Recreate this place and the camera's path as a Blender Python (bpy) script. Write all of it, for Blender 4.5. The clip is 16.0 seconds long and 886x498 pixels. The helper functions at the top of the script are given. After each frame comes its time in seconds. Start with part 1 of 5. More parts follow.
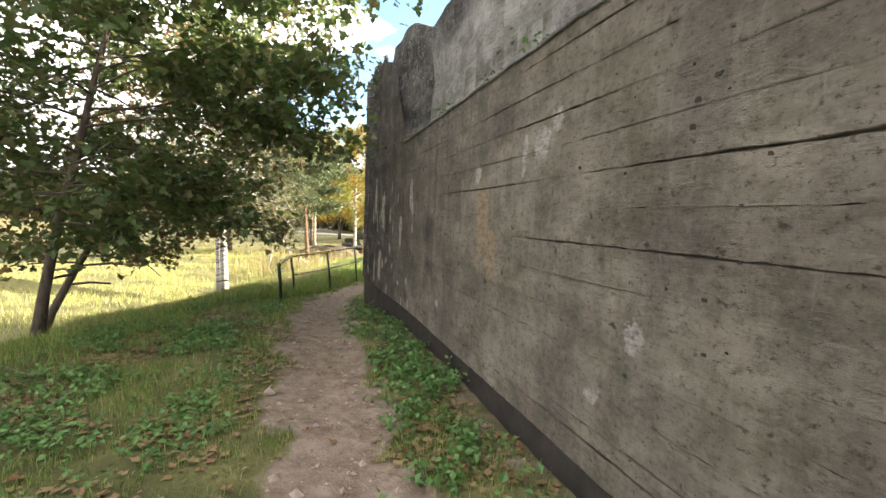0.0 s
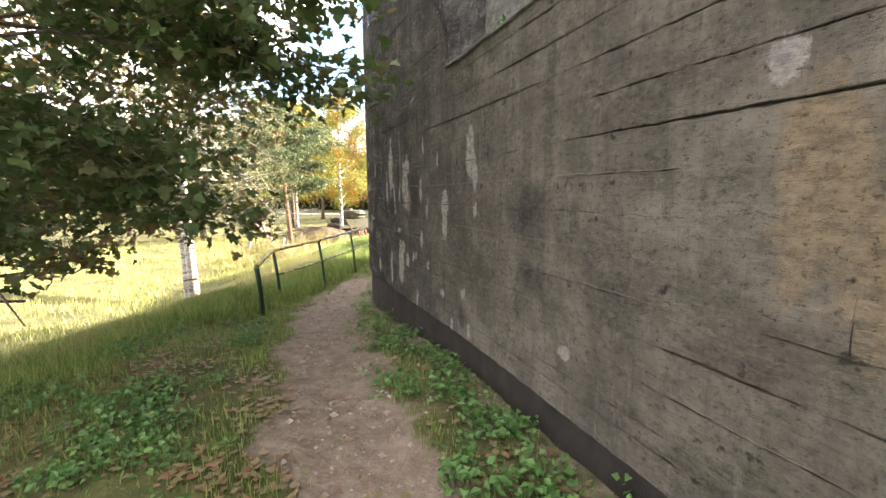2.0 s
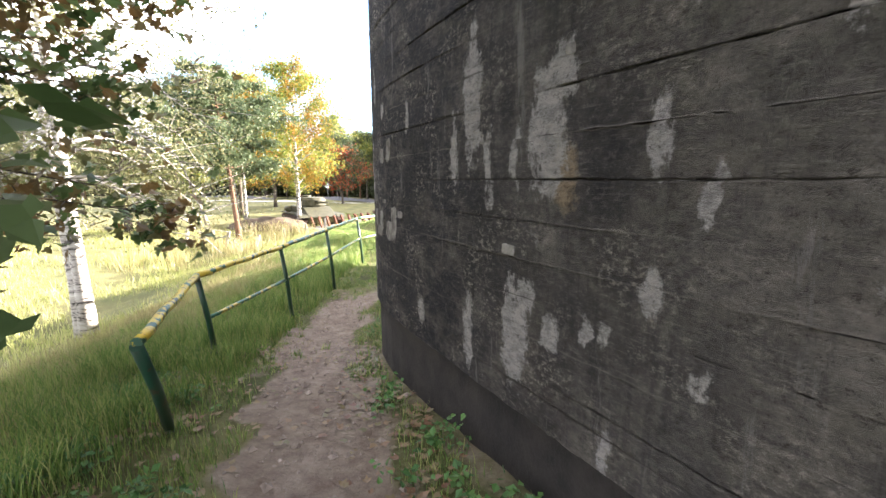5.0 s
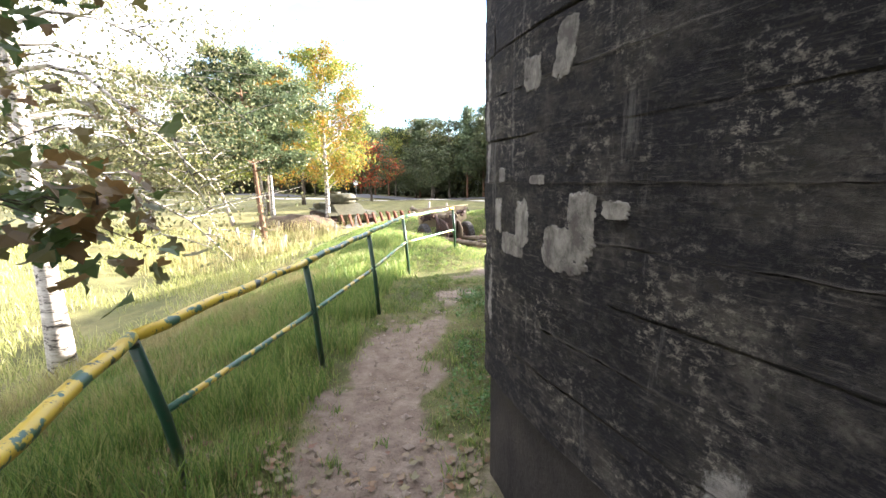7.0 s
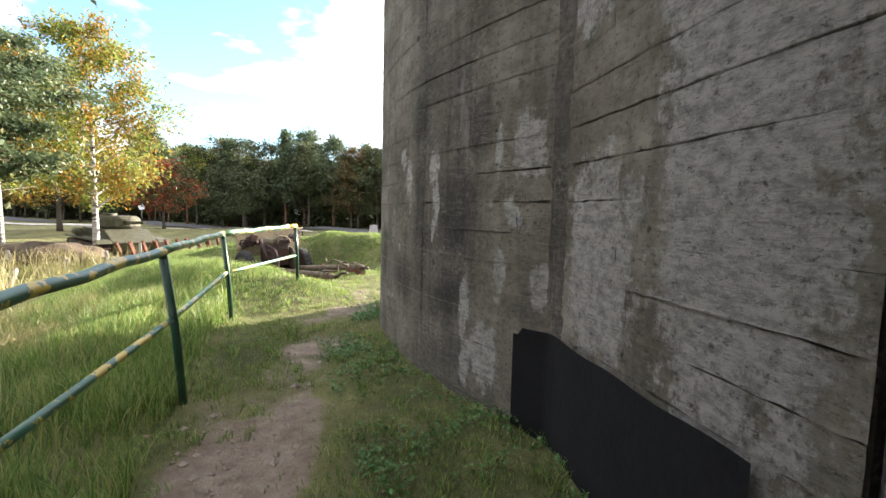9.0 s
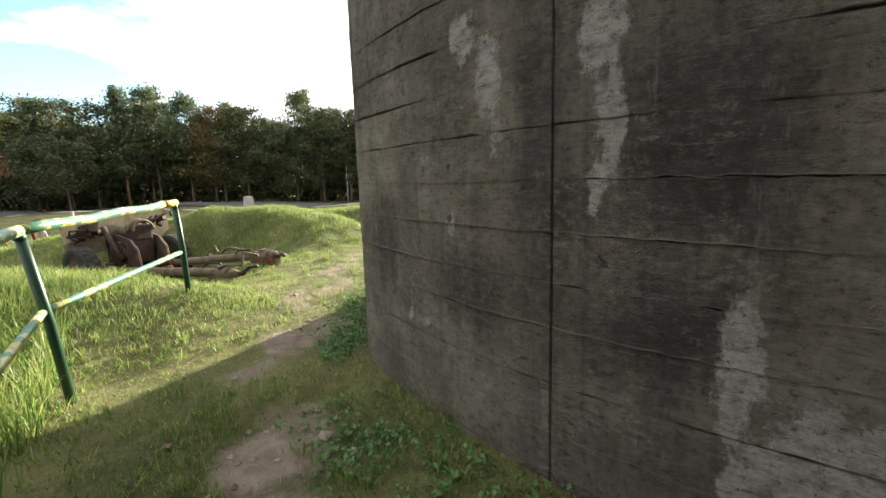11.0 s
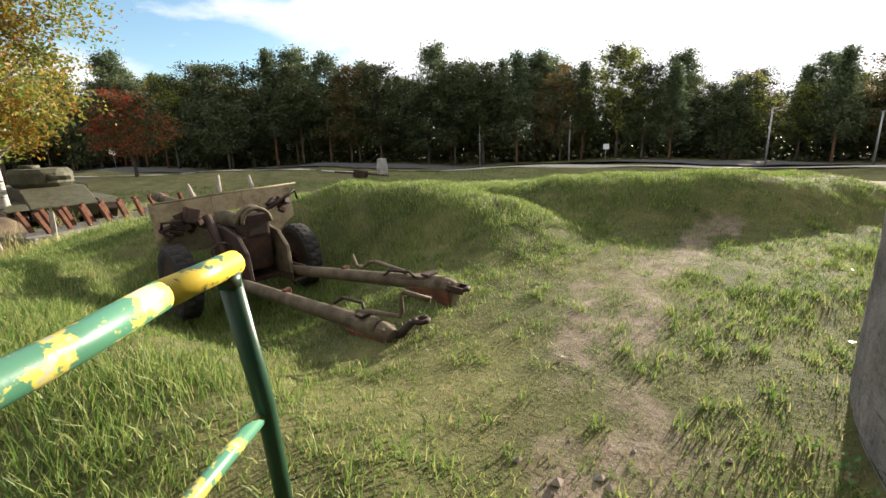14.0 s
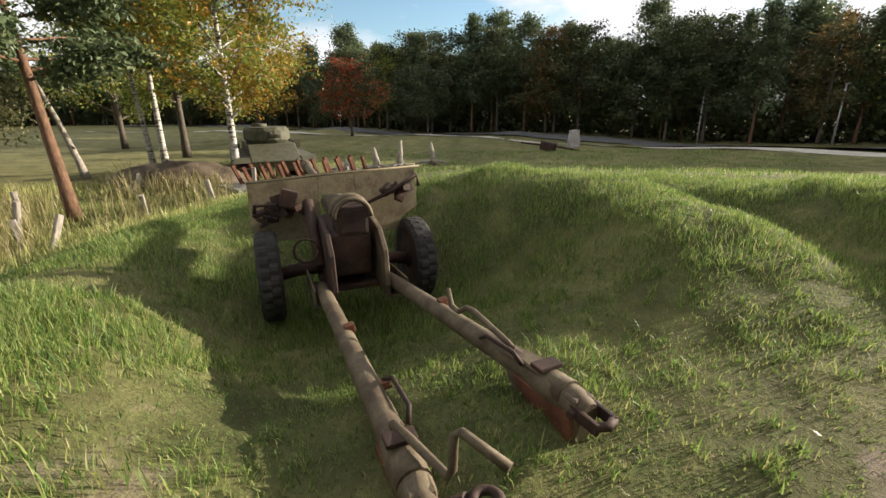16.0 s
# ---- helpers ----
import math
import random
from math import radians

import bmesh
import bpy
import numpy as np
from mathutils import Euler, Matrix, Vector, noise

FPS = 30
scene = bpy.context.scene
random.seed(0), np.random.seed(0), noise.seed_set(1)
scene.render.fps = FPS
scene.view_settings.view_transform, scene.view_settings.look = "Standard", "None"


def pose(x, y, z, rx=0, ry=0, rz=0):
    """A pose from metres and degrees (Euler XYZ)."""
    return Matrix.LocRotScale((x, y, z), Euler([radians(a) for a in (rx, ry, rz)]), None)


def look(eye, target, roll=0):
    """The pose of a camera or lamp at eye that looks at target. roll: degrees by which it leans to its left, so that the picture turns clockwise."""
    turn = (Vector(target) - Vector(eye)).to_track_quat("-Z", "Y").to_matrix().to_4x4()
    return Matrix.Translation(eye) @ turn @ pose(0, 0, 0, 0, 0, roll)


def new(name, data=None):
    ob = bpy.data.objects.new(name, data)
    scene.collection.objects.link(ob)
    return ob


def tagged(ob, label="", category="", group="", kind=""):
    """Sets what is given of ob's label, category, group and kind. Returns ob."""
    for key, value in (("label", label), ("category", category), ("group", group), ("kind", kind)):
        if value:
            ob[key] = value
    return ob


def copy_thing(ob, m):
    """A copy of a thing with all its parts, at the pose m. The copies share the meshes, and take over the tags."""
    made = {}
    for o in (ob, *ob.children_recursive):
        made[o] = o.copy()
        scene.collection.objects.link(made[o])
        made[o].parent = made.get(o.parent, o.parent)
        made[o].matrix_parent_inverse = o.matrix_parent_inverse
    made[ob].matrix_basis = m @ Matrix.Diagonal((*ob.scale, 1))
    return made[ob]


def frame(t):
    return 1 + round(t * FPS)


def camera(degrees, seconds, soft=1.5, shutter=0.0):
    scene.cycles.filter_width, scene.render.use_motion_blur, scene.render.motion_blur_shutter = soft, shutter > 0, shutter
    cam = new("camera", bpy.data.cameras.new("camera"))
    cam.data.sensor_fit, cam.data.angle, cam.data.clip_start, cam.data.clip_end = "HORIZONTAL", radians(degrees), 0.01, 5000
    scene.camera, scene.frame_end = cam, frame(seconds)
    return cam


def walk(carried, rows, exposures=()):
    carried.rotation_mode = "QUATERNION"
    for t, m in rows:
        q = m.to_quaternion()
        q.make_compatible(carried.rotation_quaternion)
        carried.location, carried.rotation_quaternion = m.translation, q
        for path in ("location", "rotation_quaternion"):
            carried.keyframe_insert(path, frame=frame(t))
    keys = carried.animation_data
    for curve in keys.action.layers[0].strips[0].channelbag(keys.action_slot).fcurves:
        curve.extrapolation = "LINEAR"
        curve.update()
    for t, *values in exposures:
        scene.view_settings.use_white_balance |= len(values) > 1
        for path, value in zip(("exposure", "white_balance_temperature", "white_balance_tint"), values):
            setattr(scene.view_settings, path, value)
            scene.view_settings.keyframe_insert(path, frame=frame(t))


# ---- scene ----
cam = camera(90.4, 16.0)
PATH = [
    (0, (1.372, 2.479, 2.001), (1.103, 4.457, 1.872), 2.1),
    (0.5, (1.103, 2.989, 2.019), (0.848, 4.968, 1.871), 1.2),
    (1, (0.77, 3.514, 2.029), (0.544, 5.49, 1.825), 0.8),
    (1.5, (0.498, 4.121, 2.016), (0.325, 6.101, 1.792), 0.9),
    (2, (0.213, 4.788, 1.997), (0.019, 6.763, 1.75), -0.5),
    (2.5, (-0.179, 5.365, 1.986), (-0.331, 7.343, 1.734), -0.7),
    (3, (-0.597, 5.943, 1.974), (-0.7, 7.922, 1.703), -0.2),
    (3.2, (-0.77, 6.195, 1.965), (-0.845, 8.175, 1.688), 0.1),
    (5.3, (-1.332, 8.462, 1.879), (-1.328, 10.437, 1.563), -0.5),
    (5.5, (-1.428, 8.695, 1.861), (-1.459, 10.669, 1.542), -0.4),
    (6, (-1.553, 9.233, 1.819), (-1.657, 11.206, 1.509), 0.2),
    (6.5, (-1.794, 9.753, 1.76), (-1.9, 11.725, 1.44), -0.3),
    (7, (-2.001, 10.327, 1.73), (-2.114, 12.298, 1.412), -0.7),
    (7.5, (-2.234, 10.787, 1.677), (-2.341, 12.759, 1.361), -1.1),
    (8, (-2.468, 11.277, 1.655), (-2.451, 13.256, 1.367), -1.9),
    (8.2, (-2.49, 11.483, 1.576), (-2.345, 13.462, 1.323), -1.2),
    (10.3, (-2.553, 14.045, 1.291), (-1.362, 15.647, 1.169), 0.2),
    (10.5, (-2.588, 14.283, 1.3), (-1.403, 15.879, 1.077), -0.5),
    (11, (-2.692, 14.917, 1.274), (-1.543, 16.52, 0.941), -1.9),
    (11.5, (-2.614, 15.494, 1.324), (-1.484, 17.103, 0.959), -2.3),
    (12, (-2.732, 15.999, 1.393), (-1.598, 17.606, 1.028), -2.0),
    (12.5, (-2.553, 16.723, 1.374), (-1.445, 18.345, 0.996), -2.6),
    (13, (-2.483, 17.365, 1.355), (-1.432, 19.019, 0.953), -3.1),
    (13.5, (-2.317, 17.971, 1.372), (-1.437, 19.714, 0.938), -2.1),
    (14, (-2.183, 18.515, 1.372), (-1.521, 20.339, 0.887), -1.9),
    (14.5, (-2.024, 19.064, 1.398), (-1.596, 20.94, 0.855), -1.3),
    (15, (-1.796, 19.521, 1.385), (-1.628, 21.431, 0.814), -0.8),
    (15.5, (-1.576, 19.84, 1.39), (-1.584, 21.753, 0.807), -0.7),
    (16, (-1.383, 20.155, 1.415), (-1.529, 22.057, 0.815), -0.3),
]
walk(cam, [(t, look(eye, target, roll)) for t, eye, target, roll in PATH], [(0, 3.1, 6800, 14), (1, 3.3, 6900, 15), (3, 3.65, 6400, 18), (5.5, 3.65, 6050, 18), (8, 3.3, 6050, 17), (10.5, 2.35, 6400, 9), (11.5, 2.6, 6500, 9), (13, 2.45, 6500, 10), (13.5, 1.95, 6500, 10), (14, 1.7, 6500, 10), (14.5, 1.5, 6500, 9), (16, 1.45, 6500, 10)])

# ---- light ----
SUN_AZ, SUN_EL = 64.0, 14.5
world = bpy.data.worlds.new("sky")
scene.world = world
world.use_nodes = True
wn, wl = world.node_tree.nodes, world.node_tree.links
wn.clear()
sky = wn.new("ShaderNodeTexSky")
sky.sky_type = "NISHITA"
sky.sun_disc = False
sky.sun_elevation = radians(SUN_EL)
sky.sun_rotation = radians(SUN_AZ)
sky.air_density, sky.dust_density, sky.ozone_density = 1.0, 0.6, 1.0
coord = wn.new("ShaderNodeTexCoord")
cmap = wn.new("ShaderNodeMapping")
cmap.inputs["Scale"].default_value = (1.0, 1.0, 2.6)
cloud = wn.new("ShaderNodeTexNoise")
cloud.inputs["Scale"].default_value = 2.6
cloud.inputs["Detail"].default_value = 6
cloud.inputs["Roughness"].default_value = 0.55
cramp = wn.new("ShaderNodeValToRGB")
cramp.color_ramp.elements[0].position, cramp.color_ramp.elements[1].position = 0.43, 0.56
cmix = wn.new("ShaderNodeMixRGB")
cmix.inputs[2].default_value = (5.2, 5.2, 5.35, 1)
back = wn.new("ShaderNodeBackground")
back.inputs["Strength"].default_value = 0.075
wout = wn.new("ShaderNodeOutputWorld")
wl.new(coord.outputs["Generated"], cmap.inputs["Vector"])
wl.new(cmap.outputs["Vector"], cloud.inputs["Vector"])
clear_side = wn.new("ShaderNodeVectorMath")
clear_side.operation = "DOT_PRODUCT"
clear_side.inputs[1].default_value = (-0.16, 0.95, 0.25)
cover = wn.new("ShaderNodeMapRange")
for key, value in (("From Min", 0.9), ("From Max", 1.0), ("To Min", 0.16), ("To Max", -0.13)):
    cover.inputs[key].default_value = value
total = wn.new("ShaderNodeMath")
wl.new(coord.outputs["Generated"], clear_side.inputs[0])
wl.new(clear_side.outputs["Value"], cover.inputs["Value"])
wl.new(cloud.outputs["Fac"], total.inputs[0])
wl.new(cover.outputs["Result"], total.inputs[1])
wl.new(total.outputs[0], cramp.inputs["Fac"])
wl.new(cramp.outputs["Color"], cmix.inputs[0])
deep_sky = wn.new("ShaderNodeMixRGB")
deep_sky.blend_type = "MULTIPLY"
deep_sky.inputs[0].default_value = 1.0
deep_sky.inputs[2].default_value = (0.8, 0.92, 1.0, 1)
wl.new(sky.outputs["Color"], deep_sky.inputs[1])
wl.new(deep_sky.outputs["Color"], cmix.inputs[1])
wl.new(cmix.outputs["Color"], back.inputs["Color"])
wl.new(back.outputs["Background"], wout.inputs["Surface"])
sun_data = bpy.data.lights.new("sun", "SUN")
sun_data.energy, sun_data.angle, sun_data.color = 5.0, radians(0.6), (1.0, 0.88, 0.72)
sun = new("sun", sun_data)
sun_way = Vector((math.sin(radians(SUN_AZ)) * math.cos(radians(SUN_EL)), math.cos(radians(SUN_AZ)) * math.cos(radians(SUN_EL)), math.sin(radians(SUN_EL))))
sun.matrix_world = look(sun_way * 50, (0, 0, 0))


# ---- materials ----
class Mat:
    """A small builder of node materials."""

    def __init__(self, name, rough=0.8, metal=0.0, spec=0.4):
        self.m = bpy.data.materials.new(name)
        self.m.use_nodes = True
        self.t = self.m.node_tree
        self.b = self.t.nodes["Principled BSDF"]
        self.b.inputs["Roughness"].default_value = rough
        self.b.inputs["Metallic"].default_value = metal
        self.b.inputs["Specular IOR Level"].default_value = spec
        self.vec = None

    def n(self, kind, **props):
        node = self.t.nodes.new("ShaderNode" + kind)
        for key, value in props.items():
            node.inputs[key.replace("_", " ")].default_value = value
        return node

    def l(self, a, b):
        self.t.links.new(a, b)

    def coords(self, scale=(1, 1, 1), uv=False):
        c, m = self.n("TexCoord"), self.n("Mapping", Scale=scale)
        self.l(c.outputs["UV" if uv else "Object"], m.inputs["Vector"])
        return m.outputs["Vector"]

    def noise(self, scale, vec=None, detail=4.0, rough=0.6):
        node = self.n("TexNoise", Scale=scale, Detail=detail, Roughness=rough)
        if vec is not None:
            self.l(vec, node.inputs["Vector"])
        return node.outputs["Fac"]

    def ramp(self, fac, *stops):
        node = self.n("ValToRGB")
        els = node.color_ramp.elements
        while len(els) < len(stops):
            els.new(0.5)
        for el, (pos, col) in zip(els, stops):
            el.position = pos
            el.color = (*col, 1) if isinstance(col, tuple) else (col, col, col, 1)
        self.l(fac, node.inputs["Fac"])
        return node.outputs["Color"]

    def mix(self, fac, a, b, how="MIX"):
        node = self.n("MixRGB")
        node.blend_type = how
        for value, socket in ((fac, node.inputs[0]), (a, node.inputs[1]), (b, node.inputs[2])):
            if isinstance(value, tuple):
                socket.default_value = (*value, 1)
            elif isinstance(value, (int, float)):
                socket.default_value = value if socket == node.inputs[0] else (value, value, value, 1)
            else:
                self.l(value, socket)
        return node.outputs["Color"]

    def math(self, how, a, b=0.5):
        node = self.n("Math")
        node.operation = how
        for value, socket in ((a, node.inputs[0]), (b, node.inputs[1])):
            if isinstance(value, (int, float)):
                socket.default_value = value
            else:
                self.l(value, socket)
        return node.outputs[0]

    def attr(self, name):
        node = self.n("Attribute")
        node.attribute_name = name
        return node.outputs["Fac"]

    def rnd(self):
        return self.n("ObjectInfo").outputs["Random"]

    def island(self):
        return self.n("NewGeometry").outputs["Random Per Island"]

    def done(self, color, bump=None, strength=0.3, dist=0.01, rough=None):
        if isinstance(color, tuple):
            self.b.inputs["Base Color"].default_value = (*color, 1)
        else:
            self.l(color, self.b.inputs["Base Color"])
        if bump is not None:
            node = self.n("Bump", Strength=strength, Distance=dist)
            self.l(bump, node.inputs["Height"])
            self.l(node.outputs["Normal"], self.b.inputs["Normal"])
        if rough is not None:
            self.l(rough, self.b.inputs["Roughness"])
        return self.m


def make_concrete(name, pale, mid, dark, stain_lo, stain_hi, lime=0.6, chalk=(0.6, 0.57, 0.52)):
    """Board-marked concrete: wood grain, blotches, soot, and placed pale, dark and tan stains."""
    m = Mat(name, 0.9, 0, 0.2)
    uv = m.coords((1, 1, 1), True)
    stain = m.attr("stain")
    blot = m.noise(1.5, m.coords((1, 1.25, 1), True), 11, 0.7)
    mottle = m.noise(8.0, m.coords((1, 1.5, 1), True), 11, 0.78)
    chunk = m.noise(3.1, m.coords((0.8, 1.3, 1), True), 9, 0.74)
    fine = m.noise(60, uv, 6, 0.78)
    grain = m.noise(1.0, m.coords((7, 80, 1), True), 7, 0.76)
    crumb = m.noise(24, m.coords((1, 1.4, 1), True), 10, 0.85)
    coarse = m.noise(1.0, m.coords((1.6, 30, 1), True), 5, 0.66)
    zone = m.noise(0.9, uv, 4, 0.6)
    # cloudy cement with some damp, moss and rusty wash
    col = m.ramp(blot, (0.38, tuple(c * 0.62 for c in mid)), (0.5, mid), (0.62, pale))
    col = m.mix(0.22, col, m.ramp(m.island(), (0, 0.25), (1, 0.75)), "OVERLAY")
    band = m.noise(1.0, m.coords((2.4, 0.45, 1), True), 8, 0.68)
    col = m.mix(m.ramp(band, (0.4, 0.5), (0.49, 0.0)), col, tuple(c * q for c, q in zip(mid, (0.5, 0.52, 0.56))))
    col = m.mix(m.ramp(band, (0.54, 0.0), (0.63, 0.4)), col, tuple(c * 1.1 for c in pale))
    wash = m.noise(1.0, m.coords((1.5, 0.8, 3), True), 8, 0.66)
    col = m.mix(m.ramp(wash, (0.53, 0.0), (0.63, 0.4)), col, (0.20, 0.155, 0.12))
    moss = m.noise(1.5, m.coords((1, 0.8, 2), True), 9, 0.72)
    col = m.mix(m.ramp(moss, (0.51, 0.0), (0.6, 0.5)), col, (0.115, 0.12, 0.068))
    rough = m.math("MULTIPLY", m.ramp(zone, (0.42, 0.35), (0.56, 1.0)), m.math("ADD", m.math("MULTIPLY", stain, 0.6), 0.45))
    col = m.mix(m.math("MULTIPLY", m.ramp(mottle, (0.4, 0.9), (0.48, 0.0)), rough), col, tuple(c * 0.34 for c in mid))
    col = m.mix(m.math("MULTIPLY", m.ramp(mottle, (0.54, 0.0), (0.61, 0.5)), rough), col, tuple(c * 1.15 for c in pale))
    # soot-black weathering, broken up by the paler cement under it
    broken = m.math("ADD", m.math("MULTIPLY", chunk, 0.6), m.math("MULTIPLY", mottle, 0.4))
    black = m.math("MULTIPLY", m.ramp(broken, (stain_lo, 0.55), (stain_hi, 1.0)), stain)
    col = m.mix(black, col, dark)
    run = m.noise(1.0, m.coords((9, 0.6, 1), True), 8, 0.7)
    col = m.mix(m.math("MULTIPLY", m.ramp(run, (0.53, 0.0), (0.64, 0.55)), m.math("ADD", stain, 0.15)), col, dark)
    # stains that lie where they are on this wall
    ragged = m.math("ADD", m.math("MULTIPLY", m.noise(5.5, m.coords((1.5, 0.8, 1), True), 11, 0.78), 0.65), m.math("MULTIPLY", mottle, 0.35))
    edge = m.math("MULTIPLY", m.math("SUBTRACT", ragged, 0.5), 3.6)
    for name_of, tone, most, soft in (("dark_stain", dark, 0.58, 0.45), ("tan_stain", (0.5, 0.38, 0.23), 0.8, 0.25), ("pale_stain", chalk, 1.0, 0.14)):
        reach = m.math("ADD", m.attr(name_of), m.math("MULTIPLY", edge, m.math("MINIMUM", m.math("MULTIPLY", m.attr(name_of), 3.0), 1.0)))
        col = m.mix(m.ramp(reach, (0.45 - soft / 2, 0.0), (0.45 + soft, most)), col, m.mix(m.ramp(m.noise(11, m.coords((1, 1.6, 1), True), 10, 0.82), (0.42, 0.95), (0.56, 0.0)), tone, tuple(c * 0.5 for c in tone)))
    # the print of the wood: fine lines along the boards
    col = m.mix(m.ramp(grain, (0.36, 0.45), (0.46, 0.0)), col, tuple(c * 0.42 for c in mid))
    col = m.mix(m.ramp(grain, (0.56, 0.0), (0.66, 0.3)), col, pale)
    # crumbling surface: dark pores and pale grit, coarsest where it is sooty
    col = m.mix(m.ramp(crumb, (0.4, 0.85), (0.455, 0.0)), col, tuple(c * 0.22 for c in mid))
    grit = m.math("MULTIPLY", m.ramp(crumb, (0.51, 0.0), (0.59, 1.0)), m.math("ADD", m.math("MULTIPLY", m.ramp(m.noise(2.3, uv, 8, 0.7), (0.5, 0.0), (0.6, 0.75)), stain), 0.16))
    col = m.mix(grit, col, tuple(c * 1.1 for c in pale))
    limes = m.noise(1.0, m.coords((5.0, 0.7, 1), True), 10, 0.74)
    col = m.mix(m.ramp(limes, (0.585, 0.0), (0.64, lime * 0.8)), col, (0.34, 0.325, 0.295))
    flakes = m.noise(4.2, m.coords((1.0, 1.1, 1), True), 11, 0.8)
    col = m.mix(m.ramp(flakes, (0.63, 0.0), (0.66, 0.65)), col, (0.36, 0.345, 0.315))
    joint = m.attr("joint")
    col = m.mix(m.math("MAXIMUM", m.math("MULTIPLY", joint, 0.9), 0.0), col, tuple(c * 0.25 for c in mid))
    col = m.mix(m.math("MAXIMUM", m.math("MULTIPLY", joint, -0.6), 0.0), col, pale)
    pits = m.noise(9, uv, 3, 0.6)
    bump = m.math("ADD", m.math("MULTIPLY", grain, 1.5), m.math("MULTIPLY", fine, 1.0))
    bump = m.math("ADD", bump, m.math("MULTIPLY", crumb, 2.6))
    bump = m.math("ADD", bump, m.math("MULTIPLY", coarse, 0.7))
    bump = m.math("ADD", bump, m.math("MULTIPLY", m.math("MULTIPLY", mottle, rough), 3.6))
    bump = m.math("ADD", bump, m.math("MULTIPLY", blot, 1.6))
    deep = m.math("MULTIPLY", m.ramp(pits, (0.29, 1.0), (0.35, 0.0)), m.ramp(zone, (0.42, 0.25), (0.55, 1.0)))
    bump = m.math("SUBTRACT", bump, deep)
    col = m.mix(m.math("MULTIPLY", deep, 0.75), col, (0.03, 0.026, 0.024))
    return m.done(col, bump, 1.0, 0.03)


M_WALL = make_concrete("board_marked_concrete", (0.43, 0.39, 0.315), (0.3, 0.27, 0.213), (0.03, 0.03, 0.036), 0.43, 0.54)
M_BREAK = make_concrete("broken_concrete", (0.58, 0.575, 0.54), (0.44, 0.435, 0.4), (0.05, 0.046, 0.043), 0.42, 0.54, 0.6)
# Lime streaks, plus a base raised to carry sky and grass light.
M_SKYLITLIME = make_concrete("lime_streaked_skylit_concrete", (0.7, 0.64, 0.605), (0.54, 0.49, 0.46), (0.08, 0.072, 0.072), 0.42, 0.55, 0.95, (0.82, 0.79, 0.76))


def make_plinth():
    m = Mat("dark_footing_and_hole_shade", 0.85, 0, 0.3)
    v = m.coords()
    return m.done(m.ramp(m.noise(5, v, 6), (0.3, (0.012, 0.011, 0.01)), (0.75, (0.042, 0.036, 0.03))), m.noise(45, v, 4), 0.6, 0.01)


def make_patch():
    m = Mat("pale_cement_patch", 0.9, 0, 0.2)
    v = m.coords()
    c = m.ramp(m.noise(7, v, 9, 0.75), (0.4, (0.11, 0.102, 0.092)), (0.5, (0.22, 0.208, 0.185)), (0.6, (0.31, 0.295, 0.265)))
    c = m.mix(m.ramp(m.noise(16, m.coords((1, 1, 0.4)), 6, 0.7), (0.5, 0.0), (0.66, 0.75)), c, (0.075, 0.068, 0.062))
    return m.done(c, m.noise(40, v, 6, 0.7), 0.8, 0.01)


def make_ground():
    m = Mat("soil_and_turf", 0.95, 0, 0.15)
    v = m.coords()
    big, midn, fine = m.noise(0.35, v, 4), m.noise(2.6, v, 6, 0.7), m.noise(28, v, 5, 0.7)
    green = m.ramp(midn, (0.3, (0.03, 0.042, 0.013)), (0.55, (0.07, 0.09, 0.026)), (0.75, (0.16, 0.145, 0.06)))
    straw = m.ramp(m.noise(1.3, v, 5, 0.7), (0.36, (0.1, 0.1, 0.04)), (0.64, (0.22, 0.205, 0.085)))
    soil = m.ramp(m.noise(6, v, 8, 0.72), (0.34, (0.12, 0.09, 0.068)), (0.5, (0.18, 0.142, 0.11)), (0.66, (0.25, 0.205, 0.165)))
    soil = m.mix(m.ramp(fine, (0.62, 0.0), (0.75, 0.6)), soil, (0.07, 0.05, 0.035))
    green = m.mix(m.ramp(fine, (0.4, 0.7), (0.6, 0.0)), green, (0.03, 0.026, 0.012))
    col = m.mix(m.attr("dry"), green, straw)
    edge = m.math("ADD", m.attr("wear"), m.math("MULTIPLY", m.math("SUBTRACT", midn, 0.5), 0.9))
    col = m.mix(m.ramp(edge, (0.35, 0.0), (0.6, 1.0)), col, soil)
    col = m.mix(m.ramp(big, (0.4, 0.0), (0.7, 0.25)), col, (0.14, 0.11, 0.06))
    return m.done(col, m.math("ADD", fine, m.math("MULTIPLY", midn, 2.0)), 0.8, 0.03)


def make_leaf(name, *cols, rough=0.5, trans=0.35):
    m = Mat(name, rough, 0, 0.35)
    stops = [(k / max(1, len(cols) - 1), c) for k, c in enumerate(cols)]
    col = m.ramp(m.island(), *stops)
    col = m.mix(0.25, col, m.ramp(m.noise(9, m.coords(), 3), (0.3, 0.25), (0.7, 0.75)), "OVERLAY")
    m.done(col)
    tr, mx, out = m.n("BsdfTranslucent"), m.n("MixShader", Fac=trans), m.t.nodes["Material Output"]
    m.l(col, tr.inputs["Color"])
    m.l(m.b.outputs[0], mx.inputs[1])
    m.l(tr.outputs[0], mx.inputs[2])
    m.l(mx.outputs[0], out.inputs["Surface"])
    return m.m


def make_bark(name, lo, hi, scale=(9, 9, 2.2)):
    m = Mat(name, 0.9, 0, 0.2)
    v = m.coords(scale)
    f = m.noise(2.2, v, 6, 0.7)
    return m.done(m.ramp(f, (0.3, lo), (0.7, hi)), f, 0.8, 0.02)


